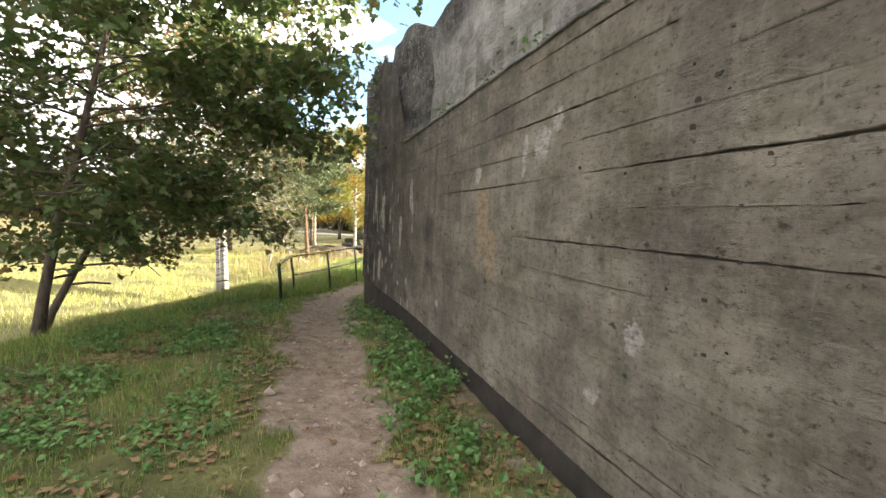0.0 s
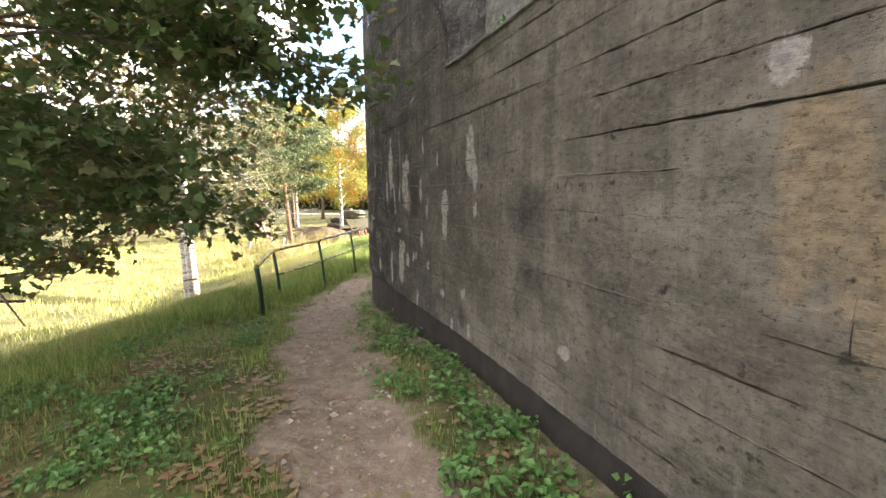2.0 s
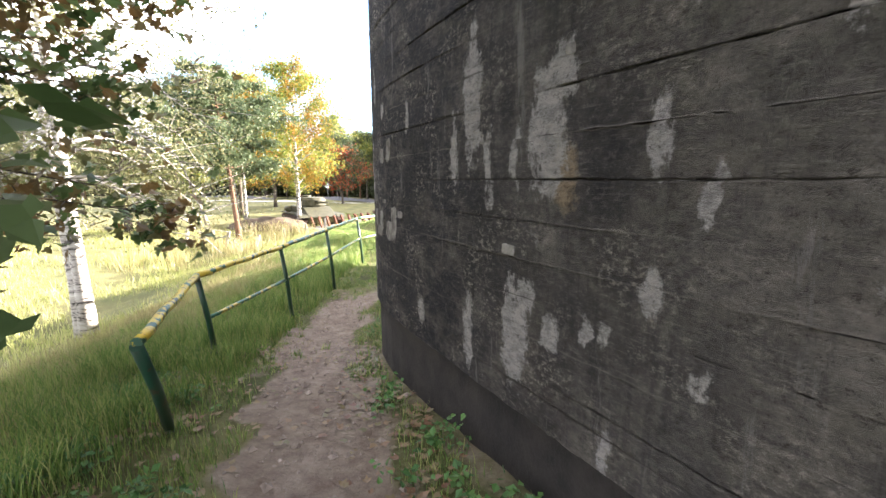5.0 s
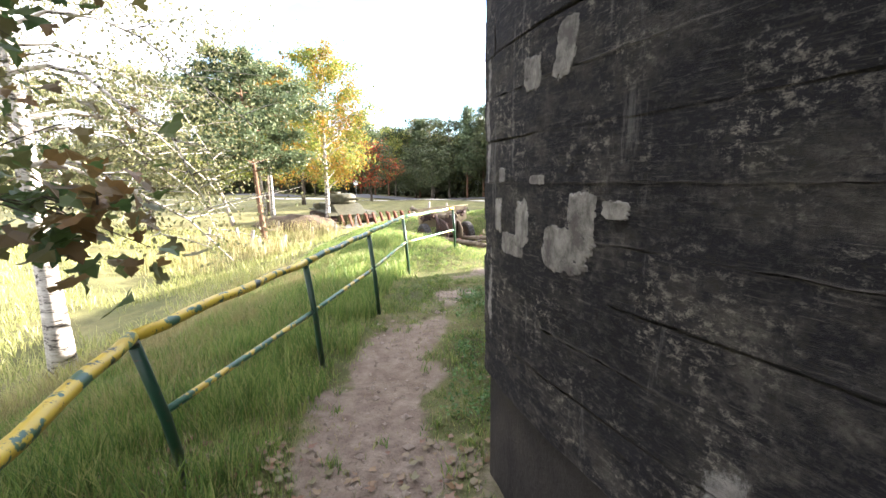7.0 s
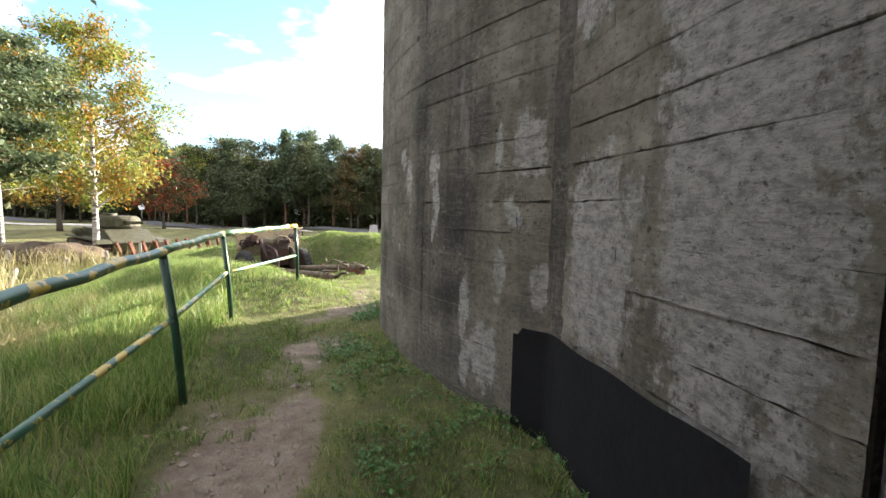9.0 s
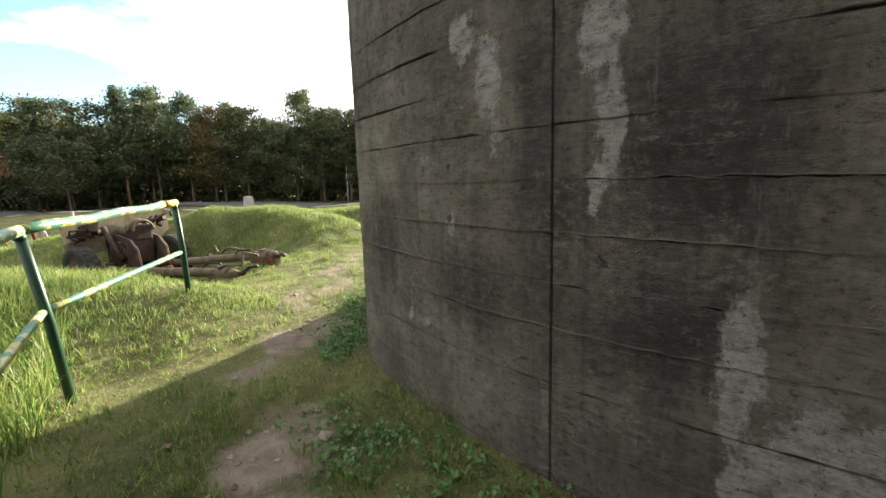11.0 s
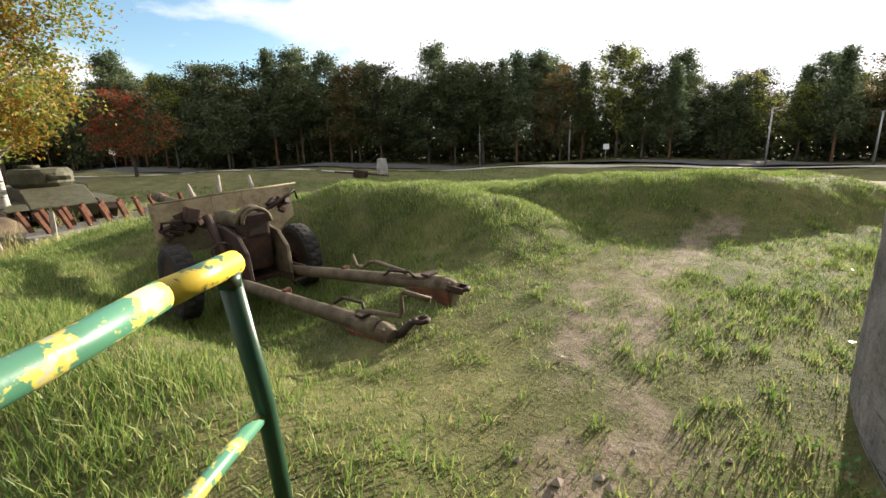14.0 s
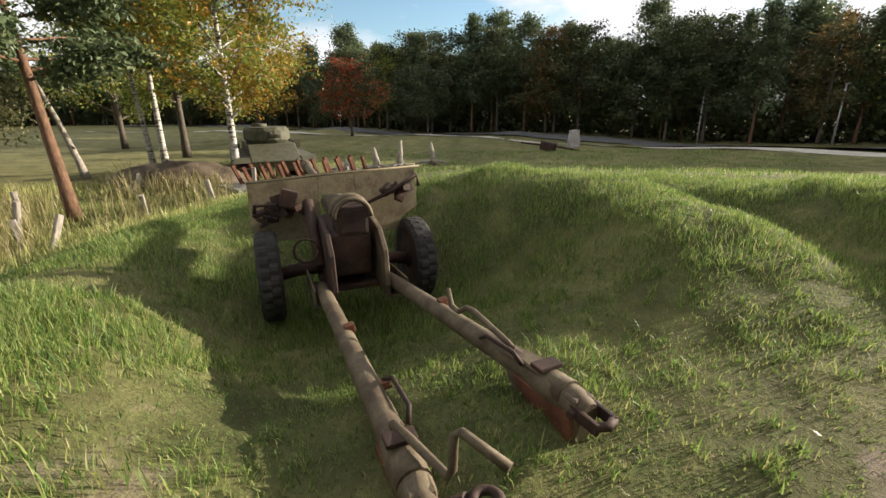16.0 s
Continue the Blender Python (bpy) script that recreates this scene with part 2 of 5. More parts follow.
def make_birch_bark():
    m = Mat("birch_bark", 0.75, 0, 0.3)
    f = m.noise(1.6, m.coords((3, 3, 11)), 5, 0.65)
    return m.done(m.ramp(f, (0.4, (0.04, 0.036, 0.03)), (0.48, (0.34, 0.32, 0.28)), (0.7, (0.52, 0.5, 0.45))), f, 0.5, 0.02)


def make_paint(name, paint, chip, lo=0.56, hi=0.6, rough=0.38, second=None):
    m = Mat(name, rough, 0, 0.5)
    v = m.coords()
    f = m.noise(9, v, 6, 0.65)
    col = m.mix(m.ramp(m.noise(3.3, v, 5), (0.3, 0.0), (0.8, 0.35)), paint, tuple(c * 0.5 for c in paint))
    if second:
        cut = 0.44 if "yellow_paint" == name[-12:] and "green" not in name else 0.52
        col = m.mix(m.ramp(m.noise(9, m.coords((1, 1, 1)), 6, 0.65), (cut, 0.0), (cut + 0.025, 1.0)), col, second)
    col = m.mix(m.ramp(f, (lo, 0.0), (hi, 1.0)), col, chip)
    return m.done(col, f, 0.35, 0.004)


def make_rust(name, a, b, c, rough=0.75, metal=0.25):
    m = Mat(name, rough, metal, 0.4)
    v = m.coords()
    f = m.noise(6, v, 7, 0.7)
    g = m.noise(45, v, 4, 0.7)
    col = m.ramp(f, (0.3, a), (0.5, b), (0.72, c))
    col = m.mix(m.ramp(g, (0.45, 0.0), (0.75, 0.5)), col, a)
    return m.done(col, m.math("ADD", f, g), 0.5, 0.006)


def make_plain(name, lo, hi, scale=6.0, rough=0.85, bump=0.4):
    m = Mat(name, rough, 0, 0.3)
    v = m.coords()
    f = m.noise(scale, v, 6, 0.65)
    return m.done(m.ramp(f, (0.3, lo), (0.7, hi)), m.noise(scale * 6, v, 4), bump, 0.01)


M_BLUEPAINT = make_paint("faded_blue_paint", (0.03, 0.07, 0.2), (0.1, 0.1, 0.1), 0.5, 0.58)
M_PLINTH, M_PATCH, M_GROUND = make_plinth(), make_patch(), make_ground()
M_GRASS = make_leaf("grass_blades", (0.05, 0.1, 0.022), (0.11, 0.19, 0.04), (0.2, 0.27, 0.065), (0.32, 0.31, 0.12), trans=0.45)
M_STRAW = make_leaf("dry_grass", (0.14, 0.15, 0.045), (0.26, 0.225, 0.095), (0.36, 0.31, 0.16), trans=0.35)
M_WEED = make_leaf("broad_weeds", (0.04, 0.1, 0.025), (0.07, 0.16, 0.04), (0.11, 0.2, 0.055), trans=0.25)
M_MEADOW = make_leaf("meadow_blades", (0.2, 0.24, 0.06), (0.3, 0.32, 0.1), (0.42, 0.39, 0.17), trans=0.35)
M_LITTER = make_leaf("fallen_leaves", (0.13, 0.06, 0.03), (0.17, 0.11, 0.055), (0.12, 0.11, 0.045), (0.2, 0.13, 0.065), trans=0.1)
M_MAPLE = make_leaf("maple_leaves", (0.045, 0.08, 0.024), (0.075, 0.12, 0.035), (0.1, 0.14, 0.045), (0.14, 0.12, 0.05), trans=0.4)
M_YELLOW = make_leaf("yellow_leaves", (0.13, 0.15, 0.025), (0.24, 0.2, 0.03), (0.34, 0.22, 0.035), (0.4, 0.17, 0.03))
M_LIME = make_leaf("yellow_green_leaves", (0.1, 0.15, 0.03), (0.19, 0.23, 0.045), (0.32, 0.29, 0.06), trans=0.45)
M_RED = make_leaf("red_leaves", (0.3, 0.03, 0.015), (0.36, 0.07, 0.02), (0.2, 0.11, 0.03))
M_SILVER = make_leaf("birch_leaves", (0.1, 0.12, 0.05), (0.17, 0.175, 0.075), (0.25, 0.235, 0.12), trans=0.4)
M_DARKLEAF = make_leaf("wood_leaves", (0.028, 0.042, 0.016), (0.05, 0.068, 0.024), (0.085, 0.092, 0.032), trans=0.25)
M_RUSSET = make_leaf("russet_leaves", (0.1, 0.075, 0.03), (0.17, 0.1, 0.035), (0.11, 0.115, 0.04), trans=0.45)
M_NEEDLE = make_leaf("pine_needles", (0.055, 0.085, 0.042), (0.09, 0.125, 0.058), (0.14, 0.17, 0.08), trans=0.3)
M_BARK = make_bark("grey_bark", (0.035, 0.028, 0.022), (0.13, 0.11, 0.085))
M_PINEBARK = make_bark("pine_bark", (0.05, 0.03, 0.02), (0.2, 0.115, 0.07))
M_BIRCH = make_birch_bark()
M_POST = make_paint("dark_green_paint", (0.012, 0.05, 0.027), (0.05, 0.035, 0.02), 0.62, 0.66)
M_RAIL = make_paint("flaking_green_and_yellow_paint", (0.03, 0.105, 0.062), (0.13, 0.13, 0.1), 0.66, 0.7, 0.4, (0.42, 0.31, 0.04))
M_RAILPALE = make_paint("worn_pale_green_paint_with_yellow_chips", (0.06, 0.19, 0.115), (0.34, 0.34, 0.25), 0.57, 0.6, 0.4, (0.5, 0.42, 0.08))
M_RAILEND = make_paint("chipped_yellow_paint", (0.03, 0.1, 0.055), (0.03, 0.045, 0.03), 0.6, 0.63, 0.45, (0.5, 0.37, 0.03))
M_GUN = make_rust("weathered_khaki_steel", (0.045, 0.028, 0.018), (0.105, 0.08, 0.05), (0.17, 0.145, 0.09))
M_DARKGUN = make_rust("dark_rusted_steel", (0.014, 0.009, 0.008), (0.04, 0.022, 0.016), (0.09, 0.045, 0.028))
M_SHIELD = make_rust("khaki_shield_paint", (0.06, 0.038, 0.02), (0.17, 0.14, 0.08), (0.21, 0.18, 0.105), 0.7, 0.1)
M_RUST = make_rust("red_rust", (0.05, 0.018, 0.01), (0.12, 0.045, 0.022), (0.19, 0.08, 0.04))
M_TYRE = make_plain("old_rubber", (0.012, 0.012, 0.012), (0.04, 0.037, 0.033), 9, 0.85)
M_TANK = make_rust("faded_green_armour", (0.04, 0.035, 0.022), (0.075, 0.075, 0.045), (0.11, 0.105, 0.065), 0.7, 0.1)
M_PALEPATH = make_plain("pale_gravel", (0.3, 0.275, 0.23), (0.48, 0.45, 0.39), 3)
M_ASPHALT = make_plain("worn_asphalt", (0.05, 0.05, 0.05), (0.1, 0.1, 0.1), 2)
M_DEADWOOD = make_bark("bleached_wood", (0.12, 0.1, 0.08), (0.34, 0.31, 0.26))
M_STONE = make_plain("granite", (0.2, 0.19, 0.18), (0.36, 0.34, 0.32), 8)
M_MUD = make_plain("dark_earth", (0.05, 0.035, 0.024), (0.12, 0.09, 0.06), 3)
M_SIGN = make_plain("sign_white", (0.6, 0.6, 0.6), (0.75, 0.75, 0.74), 5, 0.5, 0.1)
M_GALV = make_rust("galvanised_steel", (0.22, 0.22, 0.22), (0.32, 0.32, 0.32), (0.4, 0.4, 0.4), 0.5, 0.6)
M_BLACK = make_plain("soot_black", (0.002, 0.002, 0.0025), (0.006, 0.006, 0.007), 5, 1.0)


# ---- mesh helpers ----
def part(name, bm, material, parent=None, label="", smooth=False):
    """Link a bmesh as one mesh object."""
    me = bpy.data.meshes.new(name)
    if smooth:
        for f in bm.faces:
            f.smooth = True
    bm.to_mesh(me)
    bm.free()
    me.materials.append(material)
    ob = new(name, me)
    if parent is not None:
        ob.parent = parent
    if label:
        ob["label"] = label
    return ob


def empty(name, m, label, category, group="", kind=""):
    ob = new(name)
    ob.empty_display_size = 0.1
    ob.matrix_basis = m
    return tagged(ob, label, category, group, kind)


def fast_mesh(name, verts, faces, material, smooth=False):
    """A mesh from numpy arrays; faces all of one size."""
    me = bpy.data.meshes.new(name)
    verts, faces = np.asarray(verts, np.float32), np.asarray(faces, np.int32)
    me.vertices.add(len(verts))
    me.vertices.foreach_set("co", verts.ravel())
    me.loops.add(faces.size)
    me.loops.foreach_set("vertex_index", faces.ravel())
    me.polygons.add(len(faces))
    me.polygons.foreach_set("loop_start", np.arange(0, faces.size, faces.shape[1], dtype=np.int32))
    me.polygons.foreach_set("loop_total", np.full(len(faces), faces.shape[1], np.int32))
    me.polygons.foreach_set("use_smooth", np.full(len(faces), smooth, bool))
    me.update(calc_edges=True)
    me.materials.append(material)
    return new(name, me)


def add_box(bm, size, centre=(0, 0, 0), rot=(0, 0, 0), bevel=0.0):
    m = pose(*centre, *rot) @ Matrix.Diagonal((*size, 1))
    out = bmesh.ops.create_cube(bm, size=1, matrix=m)
    if bevel:
        edges = list({e for v in out["verts"] for e in v.link_edges})
        bmesh.ops.bevel(bm, geom=edges, offset=bevel, segments=2, affect="EDGES", profile=0.7)


def box(size, centre=(0, 0, 0), rot=(0, 0, 0), bevel=0.01):
    bm = bmesh.new()
    add_box(bm, size, centre, rot, bevel)
    return bm


def add_tube(bm, points, radii, sides=10, caps=True):
    """A tube through the points with a radius at each."""
    pts = [Vector(p) for p in points]
    if isinstance(radii, (int, float)):
        radii = [radii] * len(pts)
    rings, side = [], None
    for k, p in enumerate(pts):
        way = (pts[min(k + 1, len(pts) - 1)] - pts[max(k - 1, 0)]).normalized()
        if side is None:
            side = way.orthogonal().normalized()
        side = (side - way * side.dot(way)).normalized()
        up = way.cross(side)
        rings.append([bm.verts.new(p + radii[k] * (math.cos(a) * side + math.sin(a) * up)) for a in (2 * math.pi * j / sides for j in range(sides))])
    for a, b in zip(rings, rings[1:]):
        for j in range(sides):
            f = bm.faces.new((a[j], a[(j + 1) % sides], b[(j + 1) % sides], b[j]))
            f.smooth = True
    if caps:
        bm.faces.new(rings[0][::-1])
        bm.faces.new(rings[-1])


def tube(points, radii, sides=10):
    bm = bmesh.new()
    add_tube(bm, points, radii, sides)
    return bm


def prism(outline, lo, hi, axis="z", bevel=0.0):
    """A solid from a closed outline, pushed along an axis from lo to hi."""
    bm = bmesh.new()
    place = {"z": lambda a, b, c: (a, b, c), "y": lambda a, b, c: (a, c, b), "x": lambda a, b, c: (c, a, b)}[axis]
    low = [bm.verts.new(place(a, b, lo)) for a, b in outline]
    high = [bm.verts.new(place(a, b, hi)) for a, b in outline]
    n = len(outline)
    bm.faces.new(low[::-1])
    bm.faces.new(high)
    for k in range(n):
        bm.faces.new((low[k], low[(k + 1) % n], high[(k + 1) % n], high[k]))
    bmesh.ops.recalc_face_normals(bm, faces=bm.faces)
    if bevel:
        bmesh.ops.bevel(bm, geom=list(bm.edges), offset=bevel, segments=1, affect="EDGES")
    return bm


def waves(x, y, seed, scale, octaves=4):
    """Smooth random heights about -1 to 1 for arrays of x and y."""
    rng = np.random.default_rng(seed)
    out, amp, total = 0 * x, 1.0, 0.0
    for _ in range(octaves):
        for _ in range(4):
            a, ph = rng.uniform(0, 2 * np.pi, 2)
            k = 2 * np.pi / scale * rng.uniform(0.7, 1.4)
            out = out + amp * np.sin(k * (np.cos(a) * x + np.sin(a) * y) + ph)
        total += 2.0 * amp
        amp, scale = amp * 0.55, scale * 0.45
    return out / total


# ---- ground ----
PATH_LINE = [(2.6, 0.0), (1.5, 2.4), (0.6, 4.6), (0.0, 5.9), (-0.4, 6.8), (-1.0, 8.0), (-1.75, 10.0), (-2.35, 11.5), (-2.57, 12.6), (-2.73, 13.6), (-2.75, 15.0), (-2.5, 16.2), (-2.1, 17.3), (-1.6, 18.6), (-0.7, 20.2), (1.0, 22.0), (3.5, 22.6)]
FENCE = [(-3.12, 10.95), (-3.59, 12.5), (-3.38, 14.2), (-3.17, 15.85), (-3.1, 18.3), (-2.285, 19.83)]
FENCE_TOPS = [(-2.87, 10.38, 1.05), (-3.515, 12.14, 1.04), (-3.41, 14.0, 1.025), (-3.255, 15.78, 1.06), (-3.16, 18.1, 1.055), (-2.322, 19.62, 1.1)]
GUN = (-2.7, 24.35, -0.55)


def to_line(x, y, line):
    """The distance of points to a line of points, and how far along it they lie."""
    best, along, run = np.full(np.shape(x), 1e9), np.zeros(np.shape(x)), 0.0
    for (ax, ay), (bx, by) in zip(line, line[1:]):
        dx, dy = bx - ax, by - ay
        size = math.hypot(dx, dy)
        k = np.clip(((x - ax) * dx + (y - ay) * dy) / size**2, 0, 1)
        d = np.hypot(x - ax - k * dx, y - ay - k * dy)
        near = d < best
        best, along = np.where(near, d, best), np.where(near, run + k * size, along)
        run += size
    return best, along


def ease(v, lo, hi):
    k = np.clip((v - lo) / (hi - lo), 0, 1)
    return k * k * (3 - 2 * k)


BANK_Y, BANK_X = [-20, 0, 4, 7, 10, 12, 14, 16, 18.5, 20, 22, 24, 27, 30], [-0.5, -1.6, -2.2, -2.7, -3.3, -3.9, -4.0, -3.9, -3.9, -4.4, -5.0, -5.0, -4.8, -4.5]


def ridge(x, y, line, heights, width):
    d, s = to_line(x, y, line)
    runs = np.r_[0, np.cumsum([math.dist(a, b) for a, b in zip(line, line[1:])])]
    return np.interp(s, runs, heights) * np.exp(-(d / width) ** 3)


def ground_z(x, y):
    x, y = np.asarray(x, float), np.asarray(y, float)
    top = np.interp(y, [-10, 3, 6, 9, 11, 12.6, 14, 60], [0.62, 0.5, 0.46, 0.4, 0.2, 0.06, -0.02, -0.02])
    left = np.interp(y, BANK_Y, BANK_X) - x
    z = top - 1.5 * ease(left, 0, 6.5)
    z = z + ridge(x, y, [(-2.9, 18.6), (-2.7, 19.9), (-3.6, 21.2), (-4.4, 22.8), (-4.7, 24.6)], [0.0, 0.27, 0.3, 0.2, 0.05], 0.9)
    far = ease(np.hypot(x - 2, y - 18) - 0.0, 11, 24) * (y > 18) + ease(-x, 30, 60) * (y <= 18)
    z = z * (1 - np.clip(far, 0, 1)) + (-1.0 - 0.35 * ease(np.hypot(x, y), 40, 110)) * np.clip(far, 0, 1)
    m1 = ridge(x, y, [(-3.4, 26.4), (-1.2, 26.2), (0.1, 25.4), (0.75, 24.2), (1.15, 23.0)], [0.3, 0.66, 0.68, 0.45, 0.02], 1.15)
    m2 = ridge(x, y, [(1.8, 27.4), (3.2, 25.2), (4.8, 24.0), (7.0, 23.6), (8.5, 23.8)], [0.35, 0.62, 0.68, 0.55, 0.0], 1.3)
    z = z + np.maximum(m1, m2)
    pit = np.exp(-(((x + 2.6) / 1.6) ** 2 + ((y - 24.1) / 1.8) ** 2) ** 1.5)
    z = z - 0.58 * pit
    d, _ = to_line(x, y, PATH_LINE)
    z = z - 0.05 * (1 - ease(d, 0.2, 0.7)) * (y < 17.5)
    z = z + 0.05 * waves(x, y, 3, 2.6) * ease(d, 0.3, 1.5) + 0.012 * waves(x, y, 5, 0.5, 2) + 0.25 * waves(x, y, 8, 24, 2) * ease(np.hypot(x, y - 15), 14, 40)
    return z


def axis(lo, hi, step, out_lo, out_hi, grow=1.16):
    mid = list(np.arange(lo, hi + 1e-6, step))
    a, s = mid[0], step
    head = []
    while a > out_lo:
        s *= grow
        a -= s
        head.append(a)
    b, s, tail = mid[-1], step, []
    while b < out_hi:
        s *= grow
        b += s
        tail.append(b)
    return np.array(head[::-1] + mid + tail)


def wear_at(x, y):
    d, s = to_line(x, y, PATH_LINE)
    half = np.interp(s, [0, 3, 6, 8, 13, 15.5, 18, 30], [0.4, 0.42, 0.46, 0.48, 0.46, 0.36, 0.34, 0.8]) * (1 + 0.45 * waves(x, y, 55, 0.9, 3))
    keep = np.interp(s, [0, 15, 17, 19, 30], [1, 1, 0.7, 0.58, 0.52]) * np.where(s > 16.5, np.clip(0.75 + 0.7 * waves(x, y, 77, 1.1, 3), 0.1, 1.25), 1.0)
    w = (1 - ease(d, half * 0.55, half * 1.45)) * keep
    base = (1 - ease(np.abs(x - (1.22 - 0.476 * (y - 6.13))), 0.1, 0.7)) * 0.45 * (y < 13)
    worn = 0.62 * np.exp(-(((x + 2.85) / 0.42) ** 2 + ((y - 21.5) / 0.7) ** 2)) * (0.8 + 0.5 * waves(x, y, 58, 0.7, 2))
    return np.maximum(np.maximum(w, base), worn)


def dry_and_shade_at(x, y):
    # Far dryness stays low right of x -5, darkening the field as wood shade.
    far = ease(np.hypot(x - 1, y - 18), 9, 22) * (0.3 + 0.25 * (x < -5))
    bank = 0.75 * np.exp(-(((x + 6.5) / 2.5) ** 2)) * (y < 24)
    return np.clip(0.25 + far + bank + 0.35 * waves(x, y, 21, 3.0), 0, 1)


gx, gy = axis(-7.5, 7.0, 0.14, -1600, 1600), axis(-1.0, 29.0, 0.14, -1600, 1600)
XX, YY = np.meshgrid(gx, gy)
ZZ = ground_z(XX, YY)
nx, ny = len(gx), len(gy)
idx = np.arange(nx * ny).reshape(ny, nx)
quads = np.stack([idx[:-1, :-1], idx[:-1, 1:], idx[1:, 1:], idx[1:, :-1]], -1).reshape(-1, 4)
ground = fast_mesh("ground", np.stack([XX, YY, ZZ], -1).reshape(-1, 3), quads, M_GROUND, True)
tagged(ground, "grassy earth bank with a trodden soil path and dry meadow", "ground", kind="structure")
for attr_name, values in (("wear", wear_at(XX, YY)), ("dry", dry_and_shade_at(XX, YY))):
    ground.data.attributes.new(attr_name, "FLOAT", "POINT").data.foreach_set("value", values.ravel().astype(np.float32))


# ---- bunker ----
def resample(line, step, smooth=True):
    """A line of points at even steps, rounded at its bends."""
    pts = np.array(line, float)
    if smooth:
        for _ in range(3):
            a, b = pts[:-1] * 0.75 + pts[1:] * 0.25, pts[:-1] * 0.25 + pts[1:] * 0.75
            pts = np.vstack([pts[:1], np.stack([a, b], 1).reshape(-1, 2), pts[-1:]])
    run = np.r_[0, np.cumsum(np.hypot(*np.diff(pts, axis=0).T))]
    s = np.linspace(0, run[-1], int(run[-1] / step) + 2)
    return np.stack([np.interp(s, run, pts[:, 0]), np.interp(s, run, pts[:, 1])], 1), s


def outward(pts):
    way = np.gradient(pts, axis=0)
    way /= np.linalg.norm(way, axis=1)[:, None]
    return np.stack([-way[:, 1], way[:, 0]], 1)


def at_y(pts, s, y):
    """How far along a wall the plan's y lies."""
    last = int(np.argmax(pts[:, 1])) + 1
    return float(np.interp(y, pts[:last, 1], s[:last]))


def wall_skin(name, line, rows, top, stain, seed, stains=(), seams=(), material=None, fine_from=0.0, fine_to=60.0):
    """Cast concrete with the print of its boards: each print is a slightly raised panel with sunk joints."""
    pts, s = resample(line, 0.1)
    nor = outward(pts)
    rng = np.random.default_rng(seed)
    verts, faces, uvs, sunk = [], [], [], []

    def put(sv, z, push, groove=0.0):
        x, y = np.interp(sv, s, pts[:, 0]), np.interp(sv, s, pts[:, 1])
        a, b = np.interp(sv, s, nor[:, 0]), np.interp(sv, s, nor[:, 1])
        verts.append((x + a * push, y + b * push, z))
        uvs.append((sv, z))
        sunk.append(groove)
        return len(verts) - 1

    # each joint is in places a fine groove, in places a thin fin, and elsewhere closed
    knots = np.arange(0, s[-1] + 1.0, 0.45)
    joints = []
    for z in rows:
        base = rng.choice([0.004, 0.005, -0.006, -0.008, -0.011, -0.012])
        open_part = np.clip(rng.normal(0.5, 0.5, len(knots)), 0, 1.2)
        joints.append(base * open_part + rng.normal(0, 0.0006, len(knots)))

    for r, (z0, z1) in enumerate(zip(rows, rows[1:])):
        cuts, c = [0.0], rng.uniform(0.5, 2.6)
        while c < s[-1] - 0.3:
            cuts.append(c)
            c += rng.uniform(3.0, 7.5) if z0 < 3.1 else rng.uniform(0.5, 1.4)
        cuts = sorted([c for c in cuts if all(abs(c - q) > 0.35 for q in seams)] + [q for q in seams]) + [s[-1]]
        for a, b in zip(cuts, cuts[1:]):
            pieces = [(a, b)]
            for p0, p1 in pieces:
                if z0 > max(top(p0), top(p1), top((p0 + p1) / 2)) - 0.02:
                    continue
                zt, push = z1, rng.normal(0, 0.0008)
                n = max(2, int((p1 - p0) / (0.055 if p1 > fine_from and p0 < fine_to else 0.3)) + 1)
                grid, gap = [], 0.0045
                tilt = rng.normal(0, 0.001)
                cols = np.linspace(p0, p1, n)
                if n > 2:
                    cols = np.r_[p0, p0 + 0.007, cols[1:-1], p1 - 0.007, p1]
                n = len(cols)
                jit = rng.normal(0, 0.0025, n)
                for kind, z, dz in ((0, z0, 0), (1, z0, gap), (2, z0 * 0.7 + zt * 0.3, 0), (2, z0 * 0.35 + zt * 0.65, 0), (1, zt, -gap), (0, zt, 0)):
                    row = []
                    for k, sv in enumerate(cols):
                        end = k in (0, len(cols) - 1)
                        seam = end and any(abs(sv - q) < 1e-6 for q in seams)
                        low = r if z < (z0 + zt) / 2 else r + 1
                        depth = np.interp(sv, knots, joints[low]) if kind == 0 else -0.004 if end and rng.random() < 0.5 and z0 > 1.3 else push + tilt * (1 if dz > 0 else -1 if dz < 0 else 0) + (rng.normal(0, 0.0018) if kind == 2 else 0)
                        wob = 0.004 * math.sin(sv * 2.1 + r) + jit[k] * (kind != 2)
                        row.append(put(sv, min(z + dz * (1.0 + rng.uniform(0, 0.8)) + wob, top(sv)), -0.012 if seam else depth, 1.0 if seam else float(np.clip(-depth / 0.007, -1, 1)) if kind == 0 else 0.0))
                    grid.append(row)
                for g0, g1 in zip(grid, grid[1:]):
                    for k in range(n - 1):
                        faces.append((g0[k], g0[k + 1], g1[k + 1], g1[k]))
    ob = fast_mesh(name, verts, [f[::-1] for f in faces], material or M_WALL)
    uv = ob.data.uv_layers.new(name="UVMap")
    order = np.zeros(len(ob.data.loops), np.int32)
    ob.data.loops.foreach_get("vertex_index", order)
    uv.data.foreach_set("uv", np.array(uvs, np.float32)[order].ravel())
    values = np.array([stain(u, v) for u, v in uvs], np.float32)
    ob.data.attributes.new("stain", "FLOAT", "POINT").data.foreach_set("value", values)
